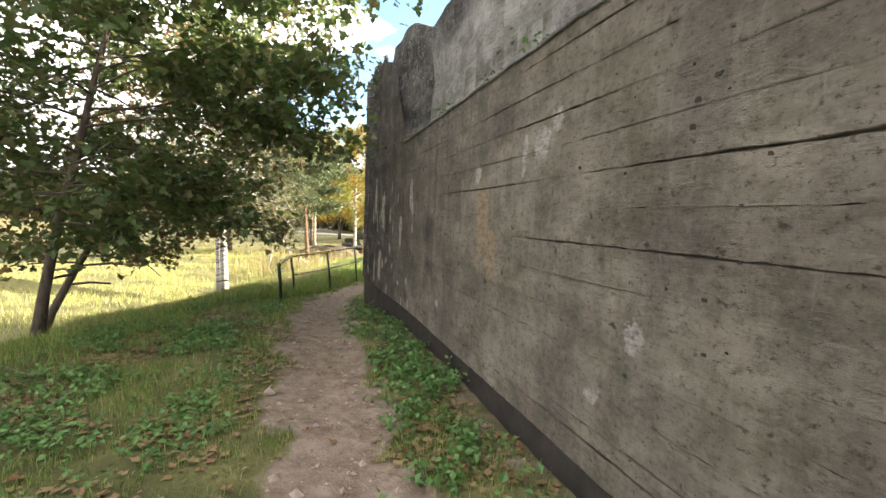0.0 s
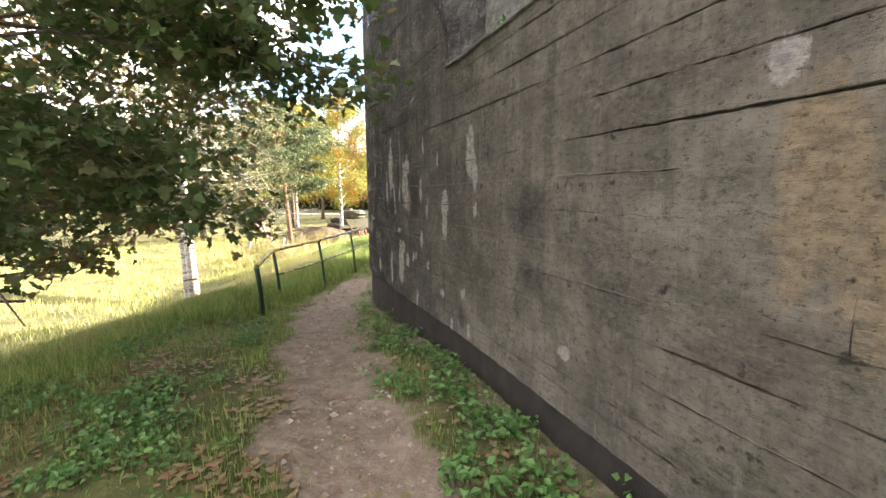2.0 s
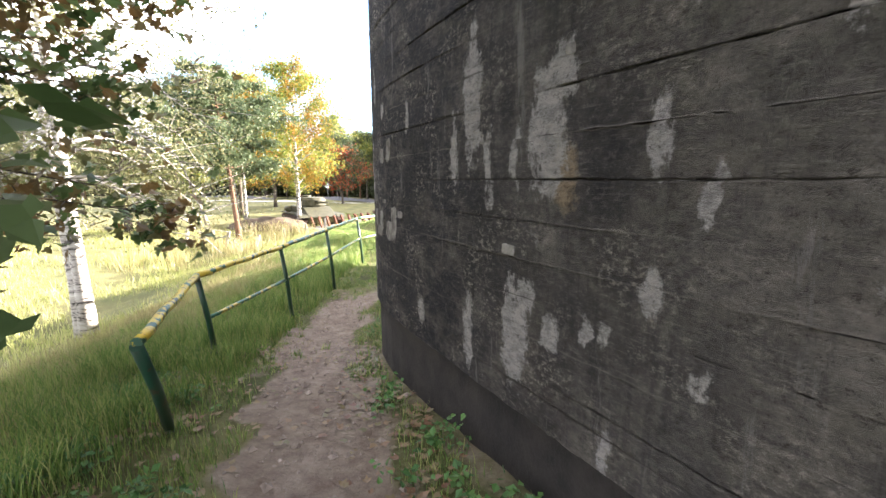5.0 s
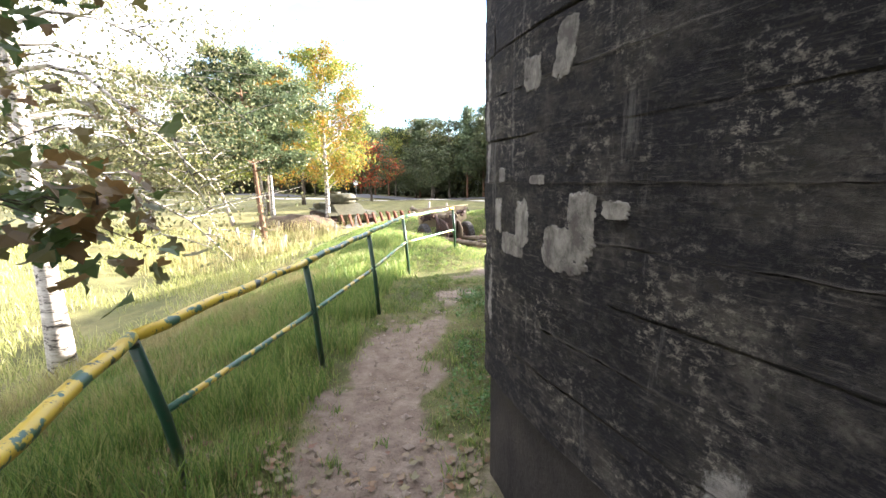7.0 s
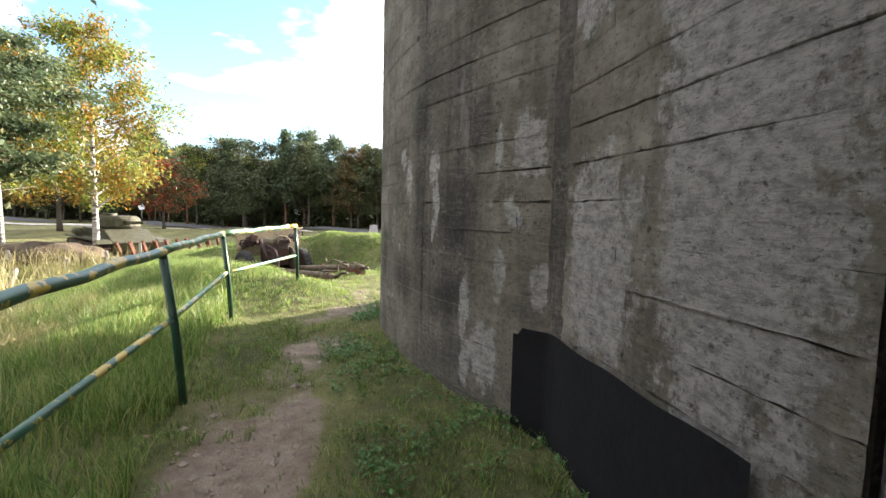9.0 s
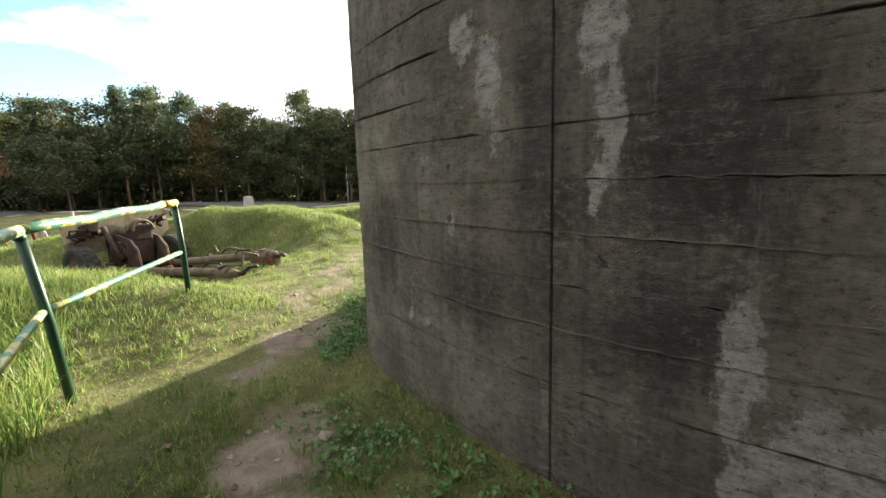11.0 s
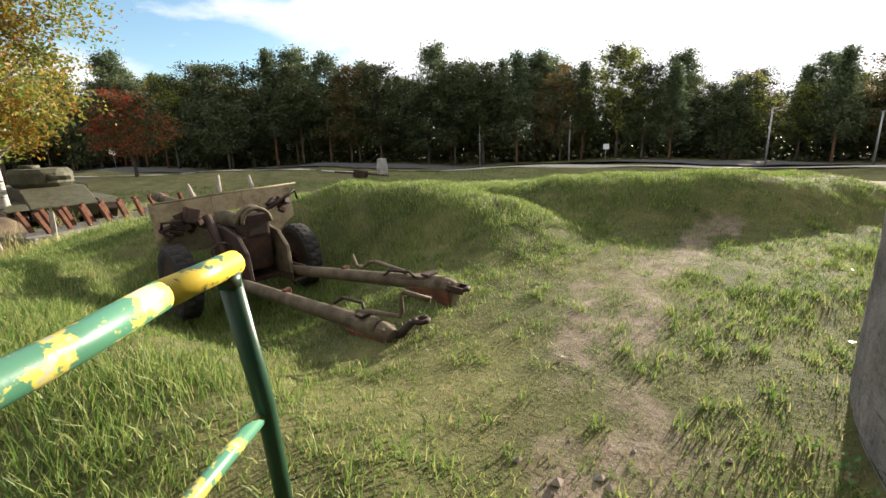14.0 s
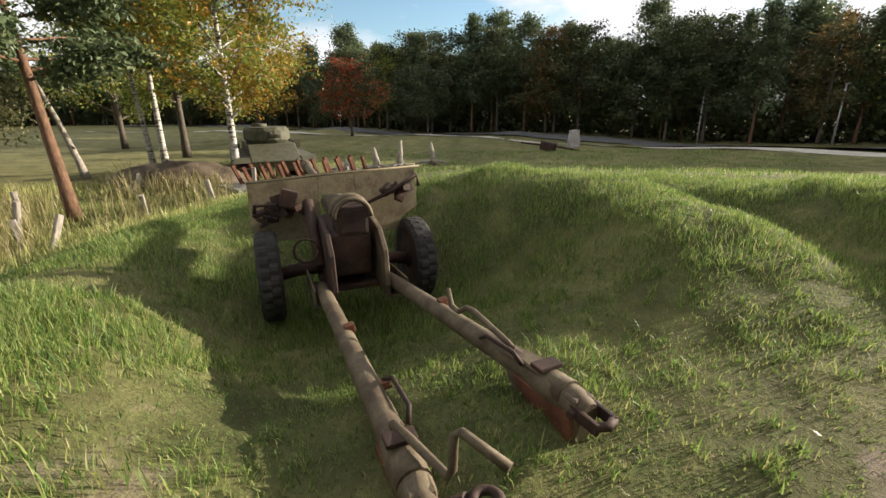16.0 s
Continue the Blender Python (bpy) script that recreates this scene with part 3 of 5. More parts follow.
    ob.data.attributes.new("joint", "FLOAT", "POINT").data.foreach_set("value", np.array(sunk, np.float32))
    flat = np.array(uvs)
    for kind in ("pale", "dark", "tan"):
        level = np.zeros(len(flat))
        for tone, y, z, w, h in stains:
            if tone == kind:
                du, dv = (flat[:, 0] - at_y(pts, s, y)) / (w * 0.56), (flat[:, 1] - z) / (h * 0.58)
                level = np.maximum(level, np.clip(1.25 - (np.abs(du) ** 2.5 + np.abs(dv) ** 2.5) ** 0.4, 0, 1))
        ob.data.attributes.new(kind + "_stain", "FLOAT", "POINT").data.foreach_set("value", level.astype(np.float32))
    return ob


def box_uv(ob, stain=0.5):
    """Lay metres onto the faces of a mesh, for the concrete."""
    me = ob.data
    uv = me.uv_layers.new(name="UVMap")
    for poly in me.polygons:
        n = poly.normal
        for li in poly.loop_indices:
            p = me.vertices[me.loops[li].vertex_index].co
            uv.data[li].uv = (p.x, p.y) if abs(n.z) > 0.7 else (p.x * abs(n.y) + p.y * abs(n.x) + 3, p.z)
    me.attributes.new("stain", "FLOAT", "POINT").data.foreach_set("value", np.full(len(me.vertices), stain, np.float32))


CORNER1, CORNER2, CORNER3 = (-1.92, 12.63), (-0.965, 14.62), (-1.37, 17.73)
W1 = [(7.0, -6.0), (3.2, 1.97), (1.98, 4.54), (1.22, 6.13), (0.05, 8.58), (-0.3, 9.25), (-1.1, 10.72), (-1.66, 11.85), (-1.82, 12.27), CORNER1, CORNER1, CORNER1, (-1.6, 12.8), (-1.2, 12.98), (-0.2, 13.1)]
W2 = [(-1.22, 13.0), (-1.13, 13.7), CORNER2, CORNER2, CORNER2, (-1.08, 14.9), (-1.2, 15.3), (-1.33, 15.8), (-1.41, 16.3), (-1.44, 16.8), (-1.42, 17.3), CORNER3]
W3 = [CORNER3, (-1.0, 18.29), (-0.6, 18.74), (0.04, 19.45), (0.8, 19.9), (2.2, 20.2), (4.5, 20.0), (7.0, 19.2), (9.0, 17.0)]
P1, S1 = resample(W1, 0.1)
P2, S2 = resample(W2, 0.1)
P3, S3 = resample(W3, 0.1)
rng0 = np.random.default_rng(11)


S_STEP = at_y(P1, S1, 8.95)
S_DARK = at_y(P1, S1, 9.0)
S_CURL = at_y(P1, S1, 12.4)


def top1(s):
    if s < S_STEP:
        return 3.15
    return 3.2 + 1.7 * min(1.0, (s - S_STEP) / 1.5) ** 0.6 + 0.06 * math.sin(s * 5.1) + 0.04 * math.sin(s * 13.0) - 0.25 * max(0.0, (s - S_CURL) / 0.9) ** 2


# what has run down, flaked off or been patched: tone, y, z, width, height
STAINS1 = [
    ("tan", 6.2, 2.02, 0.28, 0.75), ("tan", 6.02, 1.75, 0.2, 0.5), ("pale", 5.37, 2.5, 0.2, 0.22), ("pale", 5.56, 2.48, 0.07, 0.34), ("pale", 6.3, 2.4, 0.14, 0.16), ("pale", 4.55, 1.5, 0.14, 0.16),
    ("pale", 4.8, 1.13, 0.13, 0.1), ("pale", 5.2, 2.62, 0.12, 0.2), ("dark", 5.9, 2.75, 0.5, 0.3), ("dark", 7.7, 1.9, 0.5, 0.4), ("pale", 7.3, 1.08, 0.14, 0.08), ("dark", 7.6, 1.45, 0.5, 0.2),
    ("pale", 9.03, 1.78, 0.17, 0.46), ("pale", 9.0, 1.95, 0.09, 0.24), ("pale", 8.5, 2.33, 0.2, 0.42), ("pale", 8.42, 2.15, 0.12, 0.24), ("pale", 8.42, 1.86, 0.08, 0.14), ("dark", 8.38, 1.9, 0.07, 0.1),
    ("pale", 9.1, 1.02, 0.12, 0.1), ("pale", 8.64, 1.11, 0.12, 0.12), ("dark", 8.68, 0.92, 0.12, 0.28), ("pale", 8.55, 0.8, 0.05, 0.2), ("pale", 8.9, 0.76, 0.06, 0.14), ("pale", 9.76, 0.8, 0.08, 0.22),
    ("pale", 9.62, 1.5, 0.09, 0.22), ("pale", 9.55, 2.5, 0.07, 0.25), ("pale", 9.2, 2.3, 0.06, 0.22), ("pale", 9.45, 1.25, 0.1, 0.14), ("pale", 10.65, 2.35, 0.2, 0.75), ("pale", 10.5, 1.95, 0.07, 0.5), ("pale", 10.69, 1.0, 0.12, 0.5), ("pale", 10.3, 2.0, 0.06, 0.4),
    ("pale", 10.83, 2.05, 0.09, 0.5), ("pale", 10.64, 2.4, 0.1, 0.5), ("pale", 10.1, 2.1, 0.26, 0.6), ("pale", 10.02, 2.35, 0.2, 0.25), ("tan", 10.0, 1.9, 0.16, 0.3), ("pale", 10.28, 1.12, 0.24, 0.6), ("pale", 10.2, 1.35, 0.1, 0.2),
    ("pale", 10.05, 1.2, 0.14, 0.18), ("pale", 9.87, 1.28, 0.09, 0.14), ("pale", 9.78, 1.3, 0.08, 0.1), ("pale", 9.62, 2.05, 0.1, 0.3), ("pale", 9.45, 1.85, 0.07, 0.2), ("dark", 10.35, 2.3, 0.14, 0.6), ("dark", 9.8, 2.0, 0.3, 0.5), ("dark", 10.5, 1.7, 0.4, 0.5),
    ("pale", 12.33, 2.75, 0.08, 0.4), ("pale", 12.05, 2.5, 0.1, 0.16), ("pale", 11.5, 2.35, 0.07, 0.36), ("pale", 11.3, 0.95, 0.14, 0.2), ("dark", 11.9, 1.15, 1.2, 0.4), ("dark", 11.2, 2.2, 0.8, 0.7), ("pale", 12.5, 1.15, 0.06, 0.5), ("pale", 12.55, 2.0, 0.06, 0.7),
]
STAINS2 = [
    ("pale", 14.85, 1.8, 0.3, 0.45), ("pale", 14.72, 0.9, 0.2, 0.3), ("pale", 14.95, 1.33, 0.16, 0.12), ("pale", 13.4, 1.9, 0.8, 3.4), ("pale", 14.2, 1.15, 0.7, 1.1), ("pale", 14.3, 2.6, 0.5, 0.6), ("dark", 14.35, 1.55, 0.22, 0.35),
    ("pale", 16.35, 1.66, 0.15, 0.34), ("pale", 16.3, 1.42, 0.07, 0.2), ("pale", 15.86, 1.72, 0.18, 0.3), ("pale", 15.83, 1.42, 0.12, 0.4), ("pale", 15.88, 1.2, 0.08, 0.16), ("pale", 15.1, 1.78, 0.07, 0.4), ("pale", 15.14, 1.42, 0.05, 0.1), ("pale", 15.06, 0.95, 0.12, 0.4), ("pale", 15.0, 1.4, 0.1, 0.12),
    ("pale", 15.42, 0.62, 0.13, 0.56), ("pale", 15.4, 0.2, 0.12, 0.4), ("pale", 15.2, 0.36, 0.3, 0.5), ("pale", 16.62, 1.03, 0.07, 0.12), ("pale", 16.9, 1.35, 0.05, 0.08), ("pale", 16.75, 1.38, 0.05, 0.06), ("pale", 17.0, 0.5, 0.07, 0.13), ("pale", 16.85, 0.48, 0.08, 0.08), ("pale", 16.5, 1.85, 0.16, 0.26),
    ("dark", 15.55, 1.35, 0.5, 1.0), ("dark", 15.6, 0.75, 0.5, 0.5), ("dark", 16.1, 1.3, 0.3, 1.2), ("dark", 16.5, 0.75, 0.6, 0.5), ("dark", 16.1, 2.1, 0.4, 0.6), ("dark", 17.3, 0.9, 0.4, 0.6), ("dark", 15.3, 2.0, 0.5, 0.5),
]
rk = random.Random(19)
STAINS3 = [("pale", 17.95 + 0.085 * k + rk.uniform(-0.03, 0.03), rk.uniform(0.3, 1.1), rk.uniform(0.06, 0.14), rk.uniform(0.6, 1.4)) for k in range(16)]
STAINS3 += [("pale", 18.05, 0.35, 0.5, 0.9), ("pale", 18.45, 0.45, 0.4, 0.7), ("dark", 17.78, 1.5, 0.12, 2.0)]
rows1 = [0.705, 0.86] + [round(0.95 + 0.19 * k, 3) for k in range(30)]
holder1 = empty("wall_west", Matrix.Identity(4), "weathered grey bunker wall of board-marked concrete with dark streaks", "wall", kind="structure")
skin1 = wall_skin("concrete_face", W1, [r for r in rows1 if r < 5.4], top1, lambda s, z: 0.06 + 0.26 * float(ease(np.array(s), S_DARK - 4.2, S_DARK - 1.5)) + 0.45 * float(ease(np.array(s), S_DARK - 1.4, S_DARK + 1.2)) + 0.36 * float(ease(np.array(s), S_DARK + 1.2, S_DARK + 2.6)), 5, STAINS1, fine_from=8.0)
skin1.parent = holder1
skin2_holder = empty("wall_north_west", Matrix.Identity(4), "stained round bunker wall of board-marked concrete", "wall", kind="structure")
H1 = at_y(P2, S2, 14.75)
rows2 = [-0.4, -0.2, 0.0, 0.2, 0.42, 0.66, 0.84] + [round(0.84 + 0.2 * k, 3) for k in range(1, 24)]
skin2 = wall_skin("concrete_face", W2, rows2, lambda s: 5.3, lambda s, z: 0.04 + 0.42 * float(ease(np.array(s), H1 + 0.3, H1 + 0.7)) - 0.3 * float(ease(np.array(s), at_y(P2, S2, 15.9), at_y(P2, S2, 16.4))), 6, STAINS2, [at_y(P2, S2, 14.62), at_y(P2, S2, 16.04)])
skin2.parent = skin2_holder
skin3 = wall_skin("concrete_face", W3, rows2, lambda s: 5.3, lambda s, z: 0.05, 7, STAINS3, material=M_SKYLITLIME, fine_to=4.0)
skin3.parent = skin2_holder


def core(name, pts, inset, back, lo, hi, material, parent):
    line = pts[::3] - outward(pts)[::3] * inset
    ob = part(name, prism([tuple(p) for p in line] + back, lo, hi), material, parent)
    box_uv(ob, 0.6)
    return ob


END1 = P1[S1 <= at_y(P1, S1, 13.0)]
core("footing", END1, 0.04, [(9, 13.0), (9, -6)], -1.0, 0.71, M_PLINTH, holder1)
core("wall_core", END1, 0.02, [(9, 13.0), (9, -6)], 0.71, 3.13, M_WALL, holder1)
cut = P1[(S1 > S_STEP + 0.9) & (S1 < S_CURL)]
core("upper_core", cut, 0.02, [(3.5, 12.5), (3.5, 10.0)], 3.0, 4.55, M_BREAK, holder1)
core("wall_core", P2, 0.02, [(8.9, 17.7), (8.9, 13.02)], -1.0, 5.28, M_WALL, skin2_holder)
core("wall_core", P3, 0.02, [(8.9, 15.0), (0.5, 15.0)], -1.0, 5.27, M_WALL, skin2_holder)
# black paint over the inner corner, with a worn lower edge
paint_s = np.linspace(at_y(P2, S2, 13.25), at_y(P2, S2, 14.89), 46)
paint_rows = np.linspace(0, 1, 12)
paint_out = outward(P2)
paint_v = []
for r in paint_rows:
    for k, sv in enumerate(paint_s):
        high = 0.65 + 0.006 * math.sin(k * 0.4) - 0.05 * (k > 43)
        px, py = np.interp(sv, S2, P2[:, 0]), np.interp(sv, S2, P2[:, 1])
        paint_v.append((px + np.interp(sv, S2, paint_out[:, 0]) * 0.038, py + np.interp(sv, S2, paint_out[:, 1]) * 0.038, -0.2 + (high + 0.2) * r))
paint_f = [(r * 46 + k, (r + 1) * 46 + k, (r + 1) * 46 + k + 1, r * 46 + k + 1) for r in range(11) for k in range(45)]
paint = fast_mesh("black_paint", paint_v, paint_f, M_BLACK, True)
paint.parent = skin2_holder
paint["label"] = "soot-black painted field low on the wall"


def rough_block(name, outline, lo, hi, material, parent, seed, amount=0.09, cuts=9):
    """A broken concrete mass with chipped faces."""
    bm = prism(outline, lo, hi)
    bmesh.ops.subdivide_edges(bm, edges=list(bm.edges), cuts=cuts, use_grid_fill=True)
    for v in bm.verts:
        n = noise.noise_vector(v.co * 0.9 + Vector((seed, 0, 0))) * amount * 2 + noise.noise_vector(v.co * 3.1 + Vector((0, seed, 0))) * amount
        v.co += n
        if v.co.z > hi - 0.05:
            v.co.z += noise.noise(v.co * 0.7 + Vector((seed, seed, 0))) * amount * 4
    ob = part(name, bm, material, parent)
    box_uv(ob, 0.55)
    return ob


upper = rough_block("broken_upper_block", [(3.3, 3.0), (0.5, 8.5), (0.12, 9.25), (0.3, 9.7), (1.6, 10.2), (5.0, 9.6), (7.0, 3.0)], 3.1, 4.95, M_BREAK, holder1, 3, 0.035, 24)
dark_end = rough_block("broken_end_block", [(0.35, 9.0), (0.02, 9.2), (-0.32, 9.6), (-0.95, 10.8), (-1.4, 12.1), (0.8, 12.2), (1.3, 9.5)], 3.1, 4.85, M_BREAK, holder1, 7, 0.075, 14)


corner_edge = rough_block("broken_edge", [(-1.78, 12.42), (-1.89, 12.6), (-1.89, 12.66), (-1.6, 12.8), (-1.4, 12.68)], 0.69, 4.5, M_BREAK, holder1, 12, 0.018, 26)
corner_edge["label"] = "crumbled pale edge of the wall with bare gravel"


def soot(ob, level):
    values = [min(1.0, max(0.0, level(v.co))) for v in ob.data.vertices]
    ob.data.attributes["stain"].data.foreach_set("value", np.array(values, np.float32))


soot(upper, lambda p: 0.1 + 2.6 * (p.z - 4.6) + 1.9 * max(0.0, noise.noise(p * 0.85 + Vector((4, 0, 0))) - 0.08))
soot(corner_edge, lambda p: 0.75 + 0.6 * noise.noise(p * 3.0))
soot(dark_end, lambda p: 0.95 + 0.5 * noise.noise(p * 2.0))
# thin worn lip along the top edge, and moss on the ledge behind it
edge_pts = P1[(S1 < S_STEP + 0.1) & (P1[:, 1] > 0.5)]
edge_out = outward(P1)[(S1 < S_STEP + 0.1) & (P1[:, 1] > 0.5)]
lip = [(p[0] + n[0] * 0.004, p[1] + n[1] * 0.004, 3.15 + 0.006 * math.sin(k * 0.9) + 0.004 * math.sin(k * 2.3)) for k, (p, n) in enumerate(zip(edge_pts, edge_out))]
lip_ob = part("worn_lip", tube(lip, 0.017, 6), M_BREAK, holder1, "pale worn edge of the wall top")
box_uv(lip_ob, 0.15)


# ---- fence ----
fence = empty("pipe_fence", Matrix.Identity(4), "green steel pipe railing with flaking yellow paint beside the path", "railing")
for k, ((fx, fy), (tx, ty, tz)) in enumerate(zip(FENCE, FENCE_TOPS)):
    gz = float(ground_z(fx, fy))
    mid = ((fx + tx) / 2 + 0.012, (fy + ty) / 2, (gz + tz) / 2)
    part("post", tube([(fx + (fx - tx) * 0.15, fy + (fy - ty) * 0.15, gz - 0.2), mid, (tx, ty, tz - 0.015)], 0.034 if k == 0 else 0.027, 12), M_POST, fence)
for k, (a, b) in enumerate(zip(FENCE_TOPS, FENCE_TOPS[1:])):
    n = 9
    pts = [tuple(a[j] + (b[j] - a[j]) * i / n + (0.006 * math.sin(i * 1.7 + k + j)) * (0 < i < n) for j in range(3)) for i in range(n + 1)]
    if k == len(FENCE_TOPS) - 2:
        d = Vector(b) - Vector(a)
        pts[-1] = tuple(Vector(b) + d.normalized() * 0.03)
    if k == 4:
        part("rail_end", tube(pts[-2:], 0.0302, 14), M_RAILEND, fence, "yellow end of the handrail with green chips")
    part("handrail", tube(pts[:-1] if k == 4 else pts, 0.03, 14), M_RAILEND if k < 2 else M_RAILPALE if k >= 3 else M_RAIL, fence)
    part("weld_collar", tube([(b[0], b[1], b[2] - 0.05), (b[0], b[1], b[2] - 0.018)], 0.029, 10), M_POST, fence)
    if k > 0:
        low = []
        for (f0, f1), (t0, t1, t2), side in ((FENCE[k], a, -1), (FENCE[k + 1], b, 1)):
            g = float(ground_z(f0, f1))
            q = min(0.6, 0.47 / (t2 - g))
            low.append(Vector((t0, t1, t2)).lerp(Vector((f0, f1, g)), q))
        part("middle_rail", tube([low[0].lerp(low[1], i / 6) for i in range(7)], 0.021, 10), M_RAILPALE if k >= 3 else M_RAIL, fence)


# ---- field gun ----
gun = empty("field_gun", pose(*GUN, 0, 0, 27) @ Matrix.Scale(1.18, 4), "rusty khaki field gun with split trails standing in a grassy pit", "artillery gun")


def wheel(x):
    w = empty_part("wheel", gun, (x, 0, 0.37))
    n = 72
    bm = bmesh.new()
    prof = [(0.245, -0.07), (0.29, -0.09), (0.34, -0.088), (0.36, -0.06), (0.362, -0.004), (0.362, 0.004), (0.36, 0.06), (0.34, 0.088), (0.29, 0.09), (0.245, 0.07)]
    rings = []
    for k in range(n):
        t = 2 * math.pi * k / n
        lug = [0, 0, 0, 0.014 * (k % 3 != 0), 0.014 * (k % 3 != 0), 0.014 * ((k + 1) % 3 != 0), 0.014 * ((k + 1) % 3 != 0), 0, 0, 0]
        rings.append([bm.verts.new((b, (a + q) * math.cos(t), (a + q) * math.sin(t))) for (a, b), q in zip(prof, lug)])
    for k in range(n):
        p, q = rings[k], rings[(k + 1) % n]
        for j in range(len(prof)):
            bm.faces.new((p[j], p[(j + 1) % len(prof)], q[(j + 1) % len(prof)], q[j]))
    part("tyre", bm, M_TYRE, w, "cracked black rubber tyre with worn tread")
    bm = bmesh.new()
    for a, b, off in ((0.25, 0.13, 0), (0.24, 0.02, 0.03), (0.09, 0.16, 0)):
        bmesh.ops.create_cone(bm, cap_ends=True, segments=28, radius1=a, radius2=a * 0.94, depth=b, matrix=pose(off * (1 if x > 0 else -1), 0, 0, 0, 90, 0))
    for k in range(6):
        t = 2 * math.pi * k / 6
        bmesh.ops.create_cone(bm, cap_ends=True, segments=6, radius1=0.016, radius2=0.016, depth=0.19, matrix=pose(0, 0.06 * math.cos(t), 0.06 * math.sin(t), 0, 90, 0))
    part("rim", bm, M_DARKGUN, w)


def empty_part(name, parent, place):
    ob = new(name)
    ob.empty_display_size = 0.05
    ob.parent = parent
    ob.matrix_basis = pose(*place)
    return ob


wheel(-0.63)
wheel(0.63)
part("axle", tube([(-0.6, 0, 0.37), (-0.4, 0, 0.4), (0.4, 0, 0.4), (0.6, 0, 0.37)], 0.055, 12), M_DARKGUN, gun)
# shield: two cut-away plates with a bent rim
def shield_plate(name, outline, y):
    bm = prism(outline, y, y + 0.012, "y")
    bmesh.ops.rotate(bm, cent=(0, y, 0.7), matrix=Matrix.Rotation(radians(-9), 3, "X"), verts=bm.verts)
    return part(name, bm, M_SHIELD, shield)


shield = empty_part("shield", gun, (0, 0.16, 0))
shield_plate("shield_plate", [(-0.72, 0.72), (-0.66, 0.62), (-0.16, 0.62), (-0.16, 1.16), (-0.72, 1.13)], 0.0)
shield_plate("shield_plate", [(0.16, 0.62), (0.5, 0.62), (0.58, 0.74), (0.72, 0.82), (0.72, 1.2), (0.16, 1.175)], 0.0)
shield_plate("shield_plate", [(-0.158, 0.98), (0.158, 0.98), (0.158, 1.178), (-0.158, 1.165)], 0.0)
part("shield_rim", tube([(-0.72, -0.07, 1.128), (0.0, -0.075, 1.17), (0.72, -0.078, 1.198)], 0.009, 6), M_SHIELD, shield)
# torn fittings on the shield's back
for cx, cz, seed in ((-0.42, 0.92, 1), (-0.54, 0.84, 2), (0.5, 0.98, 3)):
    rr = random.Random(seed)
    for _ in range(7):
        bm = bmesh.new()
        add_box(bm, (rr.uniform(0.05, 0.16), rr.uniform(0.03, 0.08), rr.uniform(0.03, 0.1)), (cx + rr.uniform(-0.1, 0.1), -0.09 + rr.uniform(-0.03, 0.03), cz + rr.uniform(-0.07, 0.09)), (rr.uniform(-20, 20), rr.uniform(-40, 40), rr.uniform(-20, 20)), 0.008)
        part("bracket_piece", bm, M_DARKGUN, shield, "broken rusty bracket")
part("brace", tube([(0.2, -0.06, 0.88), (0.45, -0.12, 1.0), (0.66, -0.15, 1.13), (0.68, -0.16, 1.03)], [0.014, 0.02, 0.02, 0.016], 8), M_DARKGUN, shield)
part("sight_box", box((0.13, 0.1, 0.15), (-0.42, -0.1, 0.99), (0, 18, 0), 0.015), M_DARKGUN, shield)
part("grab_bracket", tube([(-0.69, -0.08, 0.86), (-0.68, -0.1, 0.95), (-0.6, -0.1, 0.95), (-0.58, -0.08, 0.82), (-0.66, -0.09, 0.77)], 0.016, 8), M_DARKGUN, shield)
# cradle, breech and barrel
part("barrel", tube([(0, -0.35, 0.86), (0, 0.4, 0.88), (0, 1.0, 0.9), (0, 1.05, 0.9), (0, 2.5, 0.95)], [0.085, 0.085, 0.07, 0.058, 0.045], 18), M_GUN, gun)
part("muzzle_brake", tube([(0, 2.48, 0.949), (0, 2.56, 0.952), (0, 2.74, 0.958), (0, 2.8, 0.96)], [0.05, 0.072, 0.072, 0.055], 16), M_GUN, gun)
part("recoil_cylinder", tube([(0, -0.2, 0.74), (0, 0.9, 0.78)], 0.07, 14), M_DARKGUN, gun)
bm = bmesh.new()
add_tube(bm, [(0.14 * math.cos(t), -0.3, 0.9 + 0.14 * math.sin(t)) for t in np.linspace(0, math.pi, 13)], 0.028, 8)
add_tube(bm, [(0.14 * math.cos(t), -0.42, 0.9 + 0.14 * math.sin(t)) for t in np.linspace(0, math.pi, 13)], 0.02, 8)
part("recoil_guard", bm, M_GUN, gun, "curved steel guard hoop")
part("breech_block", box((0.24, 0.26, 0.22), (0, -0.3, 0.87), (0, 0, 0), 0.03), M_DARKGUN, gun)
part("cradle", box((0.3, 0.62, 0.34), (-0.02, -0.1, 0.62), (4, 0, 0), 0.03), M_DARKGUN, gun)
for sx in (-1, 1):
    side = [(-0.62, 0.38), (-0.2, 0.34), (0.18, 0.42), (0.18, 0.8), (-0.1, 0.86), (-0.42, 0.8), (-0.58, 0.66)]
    part("carriage_cheek", prism(side, sx * 0.2 - 0.02, sx * 0.2 + 0.02, "x", 0.006), M_GUN if sx > 0 else M_DARKGUN, gun)
bm = bmesh.new()
add_tube(bm, [(0.235, -0.28 + 0.12 * math.cos(t), 0.62 + 0.1 * math.sin(t)) for t in np.linspace(0, 2 * math.pi, 17)], 0.016, 6, False)
part("elevating_gear", bm, M_DARKGUN, gun)
part("equilibrator", tube([(-0.25, -0.3, 0.5), (-0.27, 0.1, 0.95)], 0.045, 10), M_DARKGUN, gun)
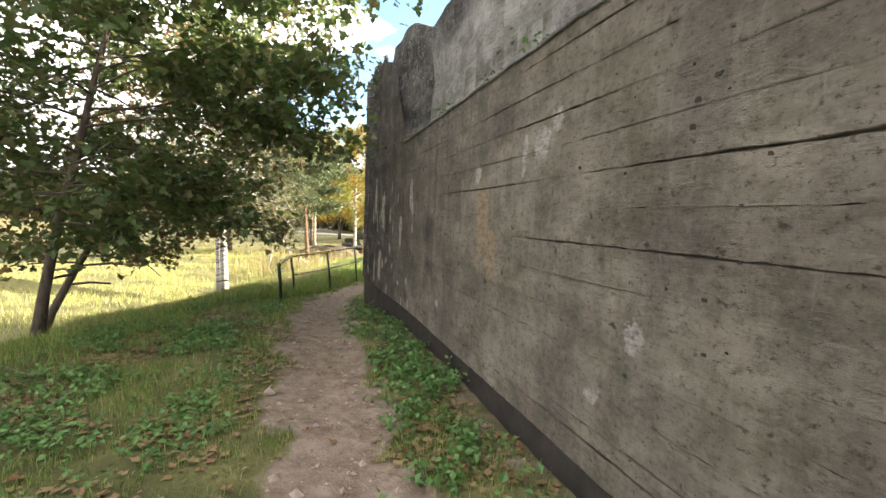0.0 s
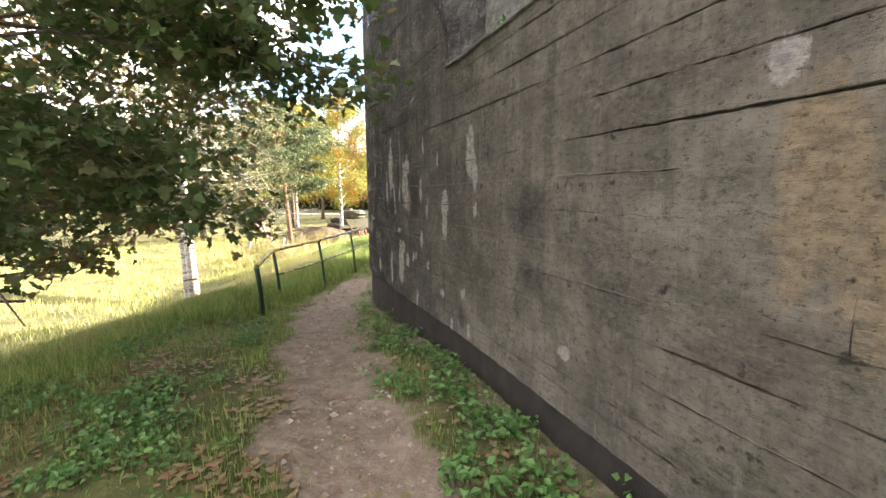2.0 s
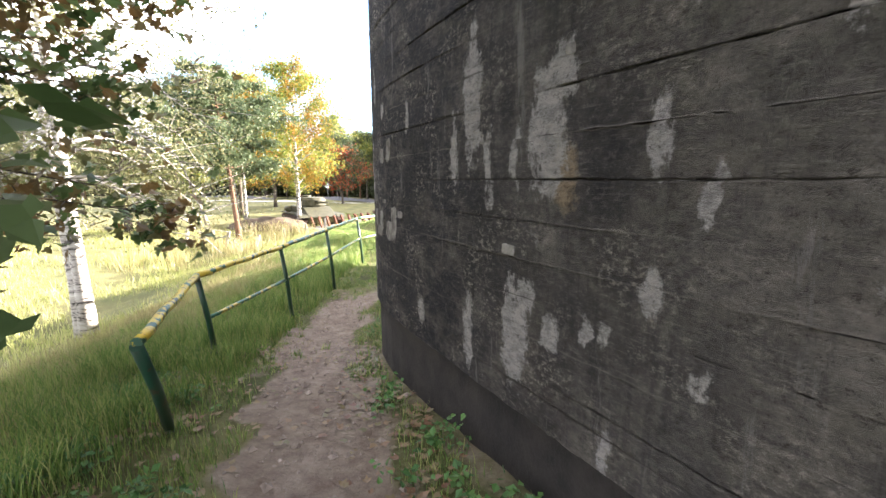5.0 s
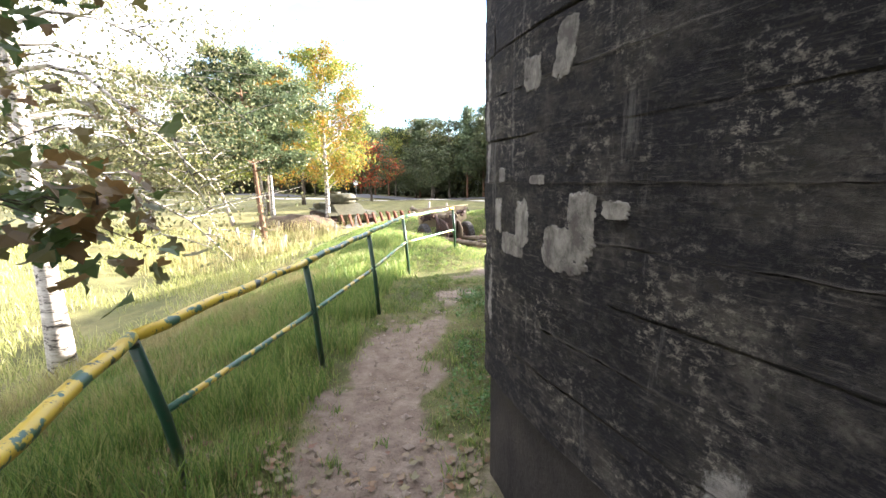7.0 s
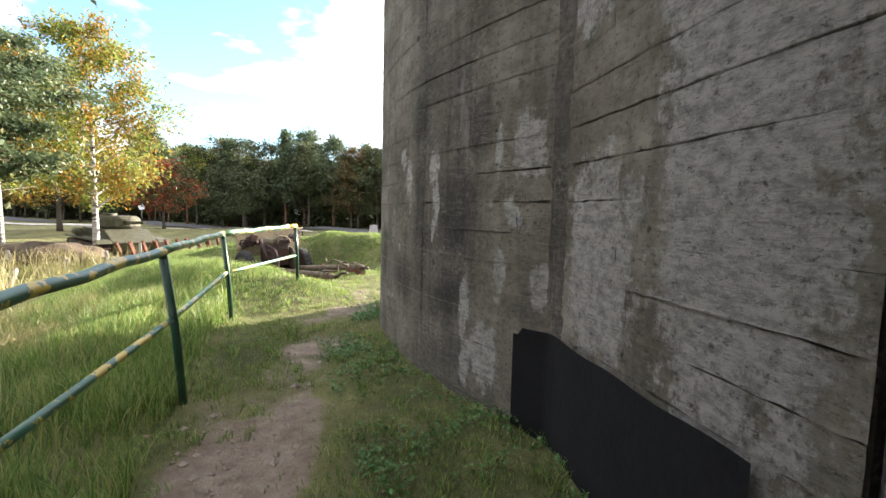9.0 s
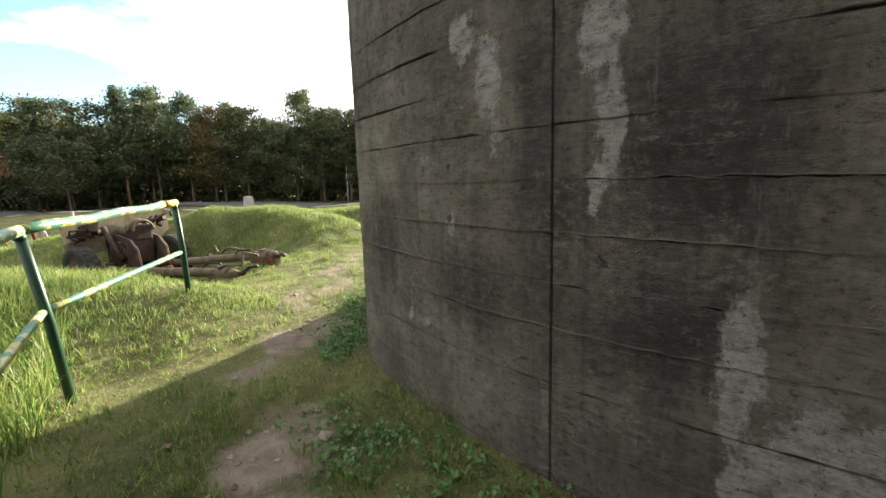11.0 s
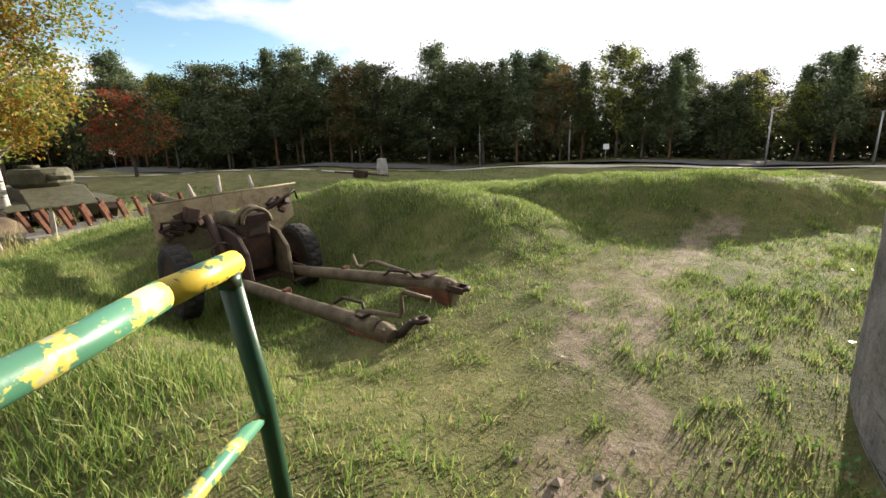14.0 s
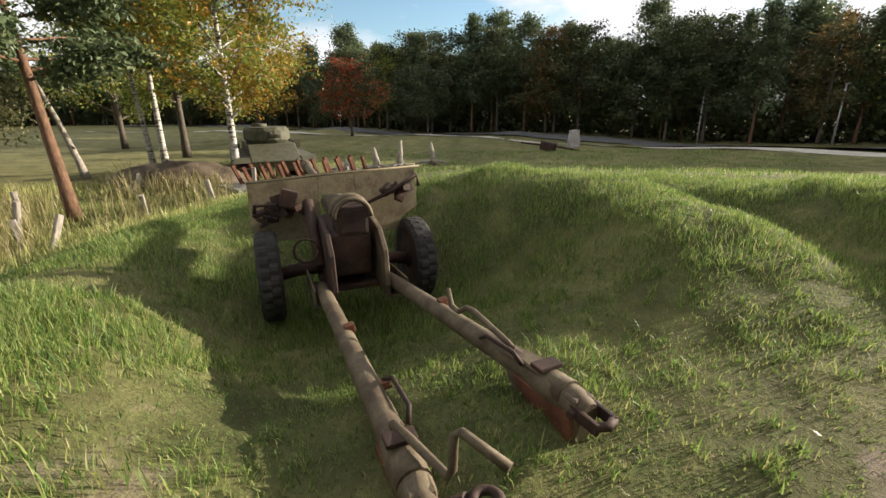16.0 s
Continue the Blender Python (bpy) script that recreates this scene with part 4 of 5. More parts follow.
part("hand_wheel", tube([(-0.36 + 0.09 * math.cos(t), -0.42, 0.68 + 0.09 * math.sin(t)) for t in np.linspace(0, 2 * math.pi, 15)], 0.01, 6), M_DARKGUN, gun)
part("toe_plate", box((0.5, 0.4, 0.04), (0, -0.2, 0.33), (0, 0, 0), 0.01), M_DARKGUN, gun)


def trail(sx, end, eye):
    t = empty_part("trail", gun, (0, 0, 0))
    root = Vector((sx * 0.27, -0.4, 0.36))
    tip = Vector(end)
    way = (tip - root).normalized()
    side = Vector((way.y, -way.x, 0)).normalized()
    p = lambda k, a=0.0, h=0.0: tuple(root + (tip - root) * k + side * a + Vector((0, 0, h)))
    part("trail_tube", tube([p(0), p(0.1), p(0.5), p(0.84), p(0.97)], [0.05, 0.053, 0.054, 0.058, 0.066], 16), M_GUN, t, "long rusty khaki steel tube")
    # open box at the root
    bm = bmesh.new()
    yaw = math.degrees(math.atan2(-way.x, way.y))
    for off in (-0.075, 0.075):
        add_box(bm, (0.014, 0.5, 0.13), p(-0.02, off), (0, 0, yaw), 0.003)
    add_box(bm, (0.15, 0.5, 0.012), p(-0.02, 0, -0.06), (0, 0, yaw))
    part("hinge_box", bm, M_GUN, t)
    # shoe and spade
    bm = bmesh.new()
    add_tube(bm, [p(0.86), p(0.93, 0, -0.005), p(0.99, 0, -0.015), p(1.02, 0, -0.02)], [0.06, 0.07, 0.062, 0.042], 14)
    part("trail_shoe", bm, M_GUN, t)
    for name, outline, half, mat in (("spade", [(-0.5, -0.01), (-0.3, 0.03), (0.03, 0.035), (0.06, -0.05), (0.0, -0.36), (-0.14, -0.36)], 0.05, M_GUN), ("spade_rib", [(-0.36, -0.06), (0.02, -0.02), (0.045, -0.1), (-0.02, -0.3)], 0.062, M_RUST)):
        wedge = prism(outline, -half, half, "x", 0.008)
        for v in wedge.verts:
            v.co = Vector(p(0.99)) + Matrix.Rotation(radians(yaw), 3, "Z") @ v.co
        part(name, wedge, mat, t)
    # towing bracket
    bm = bmesh.new()
    c = Vector(p(1.0)) + way * eye + Vector((0, 0, -0.02 + 0.03 * (sx < 0)))
    if sx < 0:
        c = Vector(p(1.0)) + way * 0.13 - side * 0.16 + Vector((0, 0, 0.05))
        add_tube(bm, [tuple(c + way * (0.042 * math.cos(a)) + side * (0.042 * math.sin(a))) for a in np.linspace(0, 2 * math.pi, 19)], 0.017, 8, False)
        add_tube(bm, [p(0.97, 0, -0.06), p(1.02, -0.05, -0.03), tuple(c - way * 0.03 + side * 0.05)], [0.04, 0.032, 0.022], 8)
    for off in (-0.045, 0.045) if sx > 0 else ():
        add_box(bm, (0.018, 0.15, 0.05), tuple(c + side * off), (0, 0, yaw), 0.006)
    if sx > 0:
        add_tube(bm, [tuple(c - way * 0.04 - side * 0.075), tuple(c - way * 0.04 + side * 0.075)], 0.017, 8)
        add_tube(bm, [tuple(c + way * 0.06 - side * 0.05), tuple(c + way * 0.085), tuple(c + way * 0.06 + side * 0.05)], 0.018, 8)
    part("towing_bracket", bm, M_DARKGUN, t, "worn steel towing bracket")
    # handspike and lifting handles
    o = sx * 0.02
    if sx < 0:
        part("handspike", tube([p(0.86, 0, 0.07), p(0.92, -0.03, 0.085), p(1.01, -0.08, 0.08), p(1.015, -0.09, 0.11), p(1.0, -0.11, 0.21), p(1.005, -0.13, 0.225), p(1.07, -0.22, 0.17)], [0.02, 0.017, 0.016, 0.016, 0.016, 0.016, 0.019], 8), M_GUN, t)
    else:
        part("handspike", tube([p(0.5, o, 0.2), p(0.52, o, 0.1), p(0.56, o, 0.09), p(0.6, o, 0.14), p(0.64, o, 0.145), p(0.78, o, 0.085), p(0.8, o, 0.07)], [0.014, 0.018, 0.016, 0.016, 0.017, 0.017, 0.014], 8), M_GUN, t)
    part("lifting_handle", tube([p(0.7, o * 3, 0.05), p(0.74, o * 4, 0.1), p(0.84, o * 4, 0.1), p(0.86, o * 3, 0.05)], 0.011, 8), M_DARKGUN, t)
    part("lug", box((0.06, 0.05, 0.05), p(0.42, -0.03, 0.05), (0, 10, yaw), 0.008), M_RUST, t)
    part("lug", box((0.07, 0.04, 0.04), p(0.68, -0.07, -0.01), (0, 10, yaw), 0.008), M_RUST, t)
    part("cap_plate", box((0.12, 0.07, 0.02), p(0.9, 0.0, 0.075), (0, 0, yaw), 0.006), M_DARKGUN, t)


trail(1, (0.42, -2.56, 0.59), 0.05)
trail(-1, (-0.265, -2.64, 0.49), 0.1)


# ---- trees ----
def leaf_cloud(name, centres, normals_seed, size, material, lobed=False, droop=0.3):
    """Many small leaves, each its own little sheet."""
    rng = np.random.default_rng(normals_seed)
    n = len(centres)
    a = rng.normal(0, 1, (n, 3))
    a[:, 2] = a[:, 2] * 0.6 - droop
    a /= np.linalg.norm(a, axis=1)[:, None]
    up = np.stack([rng.normal(0, 0.55, n), rng.normal(0, 0.55, n), np.ones(n)], 1)
    b = np.cross(a, up)
    b /= np.linalg.norm(b, axis=1)[:, None] + 1e-9
    c = np.cross(b, a)
    s = size * rng.uniform(0.65, 1.25, n)
    if lobed:
        shape = [(0, 0, 0), (0.18, 0.3, 0.0), (0.08, 0.52, 0.06), (0.42, 0.5, 0.1), (0.5, 0.22, 0.03), (0.68, 0.3, 0.07), (1.0, 0.0, -0.1), (0.68, -0.3, 0.07), (0.5, -0.22, 0.03), (0.42, -0.5, 0.1), (0.08, -0.52, 0.06), (0.18, -0.3, 0.0)]
        tris = [(0, 1, 4), (1, 2, 3), (1, 3, 4), (0, 4, 8), (4, 5, 6), (4, 6, 8), (6, 7, 8), (8, 9, 11), (9, 10, 11), (0, 8, 11)]
    else:
        shape = [(0, 0, 0), (0.5, 0.34, 0.08), (1.0, 0, -0.1), (0.5, -0.34, 0.08)]
        tris = [(0, 1, 2), (0, 2, 3)]
    k = len(shape)
    sh = np.array(shape)
    v = centres[:, None] + s[:, None, None] * (sh[None, :, :1] * a[:, None] + sh[None, :, 1:2] * b[:, None] + sh[None, :, 2:3] * c[:, None])
    f = (np.arange(n) * k)[:, None, None] + np.array(tris)[None]
    return fast_mesh(name, v.reshape(-1, 3), f.reshape(-1, 3), material)


def grow(seed, height, r0, first, spread, rise, limbs, twigs, bend=0.05, lean=(0, 0), curve=0.0, shape="round", clear=None, reach_to=()):
    """The wood of a tree: trunk, limbs and twigs as a bmesh, and the tips of the twigs."""
    rr = random.Random(seed)
    wood, tips = bmesh.new(), []
    n = 8
    pts = [Vector((lean[0] * (k / n) ** 1.2 + rr.uniform(-bend, bend) * k / n, lean[1] * (k / n) ** 1.2 + rr.uniform(-bend, bend) * k / n, -0.15 + (height + 0.15) * k / n)) for k in range(n + 1)]
    rad = [r0 * (1.25 if k == 0 else 1 - 0.88 * k / n) for k in range(n + 1)]
    add_tube(wood, pts, rad, 10)
    for h, end in reach_to:
        k = min(n - 1, int(h * n))
        base, end = pts[k].lerp(pts[k + 1], h * n - k), Vector(end)
        limb = [base.lerp(end, j / 7) + Vector((0, 0, 0.35 * math.sin(math.pi * j / 7))) + Vector([rr.uniform(-0.05, 0.05) for _ in range(3)]) for j in range(8)]
        add_tube(wood, limb, [rad[k] * 0.4 * (1 - 0.9 * j / 7) for j in range(8)], 6, False)
        for q in range(15):
            u = 0.4 + 0.6 * (q / 14) ** 0.8
            j = min(6, int(u * 7))
            p = limb[j].lerp(limb[j + 1], u * 7 - j)
            d = (end - base).normalized() * rr.uniform(0.05, 0.45) + Vector((rr.uniform(-0.45, 0.45), rr.uniform(-0.45, 0.45), rr.uniform(-0.3, 0.2)))
            add_tube(wood, [p, p + d * 0.5 + Vector((0, 0, 0.03)), p + d], [0.008, 0.005, 0.002], 4, False)
            tips += [tuple(p + d * v) for v in (0.4, 0.75, 1.0)]
    for i in range(limbs):
        h = first + (0.97 - first) * (i + rr.random()) / limbs
        k = min(n - 1, int(h * n))
        base = pts[k].lerp(pts[k + 1], h * n - k)
        az = i * 2.4 + rr.uniform(-0.5, 0.5)
        if shape == "cone":
            reach = spread * (1.02 - h) / (1 - first) * rr.uniform(0.75, 1.1)
        elif shape == "flat":
            reach = spread * rr.uniform(0.6, 1.1)
        else:
            u = (h - first) / (1 - first)
            reach = spread * (0.35 + 0.75 * math.sin(math.pi * min(1, 0.25 + 0.75 * u))) * rr.uniform(0.75, 1.15)
        up = rise * rr.uniform(0.5, 1.3)
        limb = [base]
        for j in range(1, 6):
            u = j / 5
            limb.append(base + Vector((math.cos(az) * reach * u, math.sin(az) * reach * u, reach * (up * u - curve * u * u))) + Vector([rr.uniform(-0.06, 0.06) * reach * u for _ in range(3)]))
        if clear:
            while len(limb) > 3 and clear(limb[-1]):
                limb.pop()
            while len(limb) < 6:
                limb.append(limb[-1] + (limb[-1] - limb[-2]) * 0.02)
        lr = max(0.008, rad[k] * 0.42)
        add_tube(wood, limb, [lr * (1 - 0.85 * j / 5) for j in range(6)], 5, False)
        for _ in range(twigs):
            u = rr.uniform(0.25, 1.0)
            j = min(4, int(u * 5))
            p = limb[j].lerp(limb[j + 1], u * 5 - j)
            d = Vector((math.cos(az) + rr.uniform(-1.1, 1.1), math.sin(az) + rr.uniform(-1.1, 1.1), rr.uniform(-0.45, 0.55))) * reach * rr.uniform(0.12, 0.34)
            if clear and clear(p + d):
                continue
            add_tube(wood, [p, p + d * 0.5 + Vector((0, 0, 0.02)), p + d], [lr * 0.3, lr * 0.2, lr * 0.08], 3, False)
            tips += [tuple(p + d * q) for q in (0.35, 0.7, 1.0)]
    return wood, np.array(tips)


def make_tree(name, place, label, leaf_mat, bark, seed, height, r0, first, spread, rise, limbs, twigs, per_tip, scatter, size, lobed=False, lean=(0, 0), curve=0.0, shape="round", droop=0.3, second=None, group="", keep=None, clear=None, reach_to=()):
    tree = empty(name, pose(place[0], place[1], float(ground_z(place[0], place[1])), 0, 0, (seed * 67) % 360 if keep is None else keep), label, "tree", group)
    wood, tips = grow(seed, height, r0, first, spread, rise, limbs, twigs, lean=lean, curve=curve, shape=shape, clear=clear, reach_to=[(h, (e[0] - place[0], e[1] - place[1], e[2] - float(ground_z(place[0], place[1])))) for h, e in reach_to])
    part("trunk", wood, bark, tree)
    rng = np.random.default_rng(seed)
    c = np.repeat(tips, per_tip, 0) + rng.normal(0, scatter, (len(tips) * per_tip, 3)) * (1, 1, 0.75)
    if second is None:
        leaf_cloud("crown", c, seed + 1, size, leaf_mat, lobed, droop).parent = tree
    else:
        pick = waves(c[:, 0], c[:, 2] + c[:, 1], seed, spread * 1.2, 2) > 0.1
        leaf_cloud("crown", c[~pick], seed + 1, size, leaf_mat, lobed, droop).parent = tree
        leaf_cloud("crown", c[pick], seed + 2, size, second, lobed, droop).parent = tree
    return tree


def over_path(ox, oy, skirt, skirt_near):
    """Whether a twig of a tree that stands at ox, oy would hang into the walk or below its crown."""
    def hangs(p):
        x, y = np.array(p.x + ox), np.array(p.y + oy)
        z = p.z + float(ground_z(ox, oy))
        path, rail = float(to_line(x, y, PATH_LINE)[0]), float(to_line(x, y, FENCE)[0])
        return (path < 1.8 and z < 3.1) or (z < 1.5 and rail < 0.7) or z < (skirt if p.x + ox < ox + 1.0 else skirt_near)

    return hangs


make_tree("maple_tree", (-5.0, 7.65), "dark green maple with low hanging leafy branches on the bank", M_MAPLE, M_BARK, 4, 7.4, 0.075, 0.24, 2.9, 0.16, 54, 12, 13, 0.17, 0.12, True, lean=(1.3, 0.9), curve=0.34, droop=0.5, keep=0, clear=over_path(-5.0, 7.65, 1.5, 0.9), reach_to=((0.5, (-1.0, 7.9, 3.75)), (0.45, (-1.45, 8.9, 3.15)), (0.6, (-1.2, 6.6, 4.3)), (0.55, (-1.8, 9.6, 4.2)), (0.36, (-2.7, 8.6, 1.9))))
make_tree("maple_tree", (-8.4, 10.4), "brown-green maple leaning its branches over the railing", M_MAPLE, M_BARK, 9, 7.2, 0.09, 0.2, 2.8, 0.12, 44, 9, 7, 0.17, 0.13, True, lean=(3.5, 1.9), curve=0.32, droop=0.5, keep=0, second=M_RUSSET, clear=over_path(-8.4, 10.4, 1.2, 0.9), reach_to=((0.32, (-3.95, 12.6, 1.6)), (0.5, (-4.3, 12.2, 2.6))))
for k, (bx, by, lean) in enumerate(((-7.85, 16.05, (-0.3, 0.1)), (-8.15, 16.3, (-0.9, 0.5)))):
    make_tree("birch_tree", (bx, by), "white-barked birch with pale hanging twigs in the meadow", M_SILVER, M_BIRCH, 31 + k, 9.5, 0.14, 0.3, 2.6, 0.5, 26, 12, 16, 0.26, 0.065, lean=lean, curve=0.9, droop=0.8, keep=0)
make_tree("pine_tree", (-11.5, 30.3), "young pine with layered blue-green needles", M_NEEDLE, M_PINEBARK, 51, 8.5, 0.15, 0.4, 2.6, 0.2, 34, 14, 20, 0.16, 0.16, lean=(-0.8, 0.0), keep=0)
make_tree("birch_tree", (-10.3, 36.1), "slim white birch with yellow and orange autumn leaves beside the tank", M_LIME, M_BIRCH, 61, 9.6, 0.15, 0.22, 2.3, 0.7, 34, 13, 16, 0.26, 0.15, second=M_YELLOW, keep=0)
make_tree("birch_tree", (-14.6, 38.2), "twin-stemmed birch with a yellow crown", M_YELLOW, M_BIRCH, 62, 9.5, 0.14, 0.4, 1.9, 0.6, 32, 12, 16, 0.26, 0.15, keep=0)
make_tree("birch_tree", (-15.0, 38.0), "twin-stemmed birch with a yellow crown", M_LIME, M_BIRCH, 63, 8.5, 0.12, 0.5, 1.6, 0.6, 26, 12, 15, 0.26, 0.15, lean=(-0.6, 0), keep=0)
make_tree("dead_tree", (-15.8, 35.5), "bare leaning pale trunk in the meadow", M_SILVER, M_DEADWOOD, 64, 5.5, 0.13, 0.5, 1.2, 0.6, 8, 4, 1, 0.2, 0.05, lean=(-2.2, 0.3), keep=0)
make_tree("willow_tree", (-19.0, 33.0), "pale green willow in the meadow", M_SILVER, M_BARK, 65, 8.5, 0.2, 0.25, 3.2, 0.6, 36, 13, 14, 0.3, 0.14, curve=0.7, droop=0.8)
make_tree("lime_tree", (-17.5, 44.0), "yellow-green leafy tree by the road", M_LIME, M_BARK, 66, 11.0, 0.2, 0.25, 3.0, 0.6, 34, 12, 14, 0.35, 0.2)
make_tree("maple_tree", (-14.2, 66.0), "small maple turning red at its top", M_DARKLEAF, M_BARK, 67, 7.0, 0.15, 0.25, 2.8, 0.5, 26, 11, 10, 0.35, 0.22, second=M_RED)
make_tree("maple_tree", (-20.0, 58.0), "golden maple before the wood", M_YELLOW, M_BARK, 68, 9.0, 0.2, 0.22, 3.4, 0.55, 28, 11, 10, 0.4, 0.24)
make_tree("young_tree", (-6.9, 70.9), "small dark tree standing alone on the field", M_DARKLEAF, M_BARK, 69, 6.5, 0.12, 0.3, 2.3, 0.55, 22, 10, 10, 0.35, 0.22)
make_tree("willow_tree", (-27.0, 36.0), "pale green willow in the meadow", M_SILVER, M_BARK, 70, 9.0, 0.2, 0.2, 3.4, 0.6, 36, 13, 14, 0.3, 0.15, curve=0.7, droop=0.8)
make_tree("lime_tree", (-26.0, 50.0), "yellow-green leafy tree by the road", M_LIME, M_BARK, 71, 10.0, 0.2, 0.2, 3.4, 0.55, 28, 11, 10, 0.38, 0.2)

# the wood beyond the road
WOOD = [(-128, 84), (-105, 108), (-75, 118), (-45, 110), (-29, 98), (-8, 80), (13, 64), (27, 50), (38, 38), (50, 20), (58, 0)]
protos = []
for k, (mat, h, spread, first, shape, bark, two) in enumerate(((M_DARKLEAF, 12.5, 3.0, 0.2, "round", M_BARK, None), (M_DARKLEAF, 11.5, 2.9, 0.25, "round", M_BARK, M_LIME), (M_RUSSET, 12, 3.2, 0.2, "round", M_BARK, M_DARKLEAF), (M_NEEDLE, 14.0, 2.0, 0.4, "round", M_PINEBARK, None), (M_NEEDLE, 13.5, 2.2, 0.22, "cone", M_PINEBARK, None), (M_DARKLEAF, 9.0, 2.9, 0.1, "round", M_BARK, None))):
    protos.append(make_tree("woodland_tree", WOOD[3], "tall dark tree of the wood behind the road", mat, bark, 80 + k, h, 0.17, first, spread, 0.45, 34, 9, 8, 0.4, 0.3, shape=shape, group="trees of the wood", second=two))
rw = random.Random(5)
pts_w, s_w = resample(WOOD, 2.7, False)
used = 0
for row in range(5):
    for k in range(row % 2, len(pts_w), 1 if row < 3 else 2):
        p = pts_w[k] + np.array([rw.uniform(-1.4, 1.4), rw.uniform(-1.4, 1.4)]) + np.array([0.7, 0.75]) * row * 3.6
        proto = protos[rw.randrange(6)]
        near = 0.62 if p[0] > 27 else 0.8 if p[0] > 18 else 0.82 if p[0] > 1 else 0.98
        sc = rw.uniform(0.78, 1.06) * near
        if used < 6 and row == 0:
            protos[used].matrix_basis = pose(p[0], p[1], float(ground_z(*p)) - 0.1, 0, 0, rw.uniform(0, 360))
            used += 1
            continue
        copy = copy_thing(proto, pose(p[0], p[1], float(ground_z(*p)) - 0.1, 0, 0, rw.uniform(0, 360)))
        copy.scale = (sc, sc, sc * rw.uniform(0.92, 1.08))

rng_u = np.random.default_rng(77)
along = rng_u.uniform(0, s_w[-1], 84000)
deep = rng_u.uniform(1.0, 18.0, 84000)
tall = rng_u.beta(1.2, 1.9, 84000) * (2.8 + 2.2 * (0.5 + 0.5 * waves(along, deep, 4, 9.0, 2)))
ux, uy = np.interp(along, s_w, pts_w[:, 0]) + 0.7 * deep, np.interp(along, s_w, pts_w[:, 1]) + 0.75 * deep
scrub = leaf_cloud("undergrowth", np.stack([ux, uy, ground_z(ux, uy) + tall], 1), 78, 0.55, M_DARKLEAF)
tagged(scrub, "dark leafy undergrowth filling the edge of the wood", "undergrowth", kind="stuff")


# ---- far things ----
def ribbon(name, line, width, material, label, lift=0.03):
    pts, _ = resample(line, 1.5)
    nor = outward(pts)
    verts, faces = [], []
    for p, n in zip(pts, nor):
        for k in (-0.5, -0.17, 0.17, 0.5):
            q = p + n * width * k
            verts.append((q[0], q[1], float(ground_z(*q)) + lift))
    for i in range(len(pts) - 1):
        for k in range(3):
            a = i * 4 + k
            faces.append((a, a + 1, a + 5, a + 4))
    ob = fast_mesh(name, verts, faces, material, True)
    return tagged(ob, label, name.split("_")[-1], kind="structure")


ribbon("gravel_path", [(-60, 85), (-30, 78), (-10, 69.5), (5, 57), (15, 48.5), (30, 34), (44, 14)], 1.5, M_PALEPATH, "pale gravel track across the field", 0.05)
ribbon("road", [(-75, 110), (-45, 102), (-29, 90), (-8, 74.5), (12, 58), (24, 46), (35, 34), (47, 17), (55, -3)], 4.0, M_ASPHALT, "grey asphalt road along the wood", 0.12)


def ground_pose(x, y, turn=0.0, lift=0.0):
    return pose(x, y, float(ground_z(x, y)) + lift, 0, 0, turn)


# tank
tank = empty("tank", ground_pose(-10.4, 39.0, 211, -0.35), "faded green battle tank hulk standing on the grass", "tank")
hull = prism([(-3.0, 0.62), (-3.1, 0.95), (-2.2, 1.5), (1.6, 1.5), (2.95, 0.95), (2.6, 0.5), (-2.7, 0.5)], -0.9, 0.9, "x", 0.03)
part("hull", hull, M_TANK, tank)
for sx in (-1, 1):
    part("track_guard", prism([(-3.0, 1.0), (-2.7, 1.08), (2.7, 1.08), (3.0, 0.92), (2.7, 1.02), (-2.7, 1.02)], sx * 1.2 - 0.28, sx * 1.2 + 0.28, "x"), M_TANK, tank)
    belt = [(-2.9, 0.75), (-2.7, 0.92), (2.6, 0.92), (2.9, 0.7), (2.4, 0.1), (2.2, 0.0), (-2.2, 0.0), (-2.5, 0.12)]
    part("track", prism(belt, sx * 1.2 - 0.24, sx * 1.2 + 0.24, "x", 0.03), M_DARKGUN, tank, "dark rusty caterpillar track")
    for k in range(5):
        bm = bmesh.new()
        bmesh.ops.create_cone(bm, cap_ends=True, segments=24, radius1=0.4, radius2=0.4, depth=0.54, matrix=pose(sx * 1.2, -1.9 + 0.95 * k, 0.42, 0, 90, 0))
        bmesh.ops.create_cone(bm, cap_ends=True, segments=12, radius1=0.14, radius2=0.14, depth=0.62, matrix=pose(sx * 1.2, -1.9 + 0.95 * k, 0.42, 0, 90, 0))
        part("road_wheel", bm, M_TANK, tank)
turret = empty_part("turret", tank, (0, 0.5, 1.5))
part("turret_shell", prism([(-0.75, -1.1), (0.75, -1.1), (0.95, -0.4), (0.7, 0.8), (0.3, 1.1), (-0.3, 1.1), (-0.7, 0.8), (-0.95, -0.4)], 0.0, 0.62, "z", 0.14), M_TANK, turret)
part("gun_barrel", tube([(0, 1.0, 0.32), (0, 1.6, 0.33), (0, 3.6, 0.4)], [0.13, 0.08, 0.065], 12), M_TANK, turret)
part("hatch", tube([(0.25, -0.5, 0.6), (0.25, -0.5, 0.74)], [0.32, 0.3], 16), M_TANK, turret)
for k in range(3):
    part("fuel_drum", tube([(1.25 * (1 if k % 2 else -1), -2.2 + 0.5 * k, 1.3), (1.25 * (1 if k % 2 else -1), -1.5 + 0.5 * k, 1.3)], 0.2, 12), M_TANK, tank)

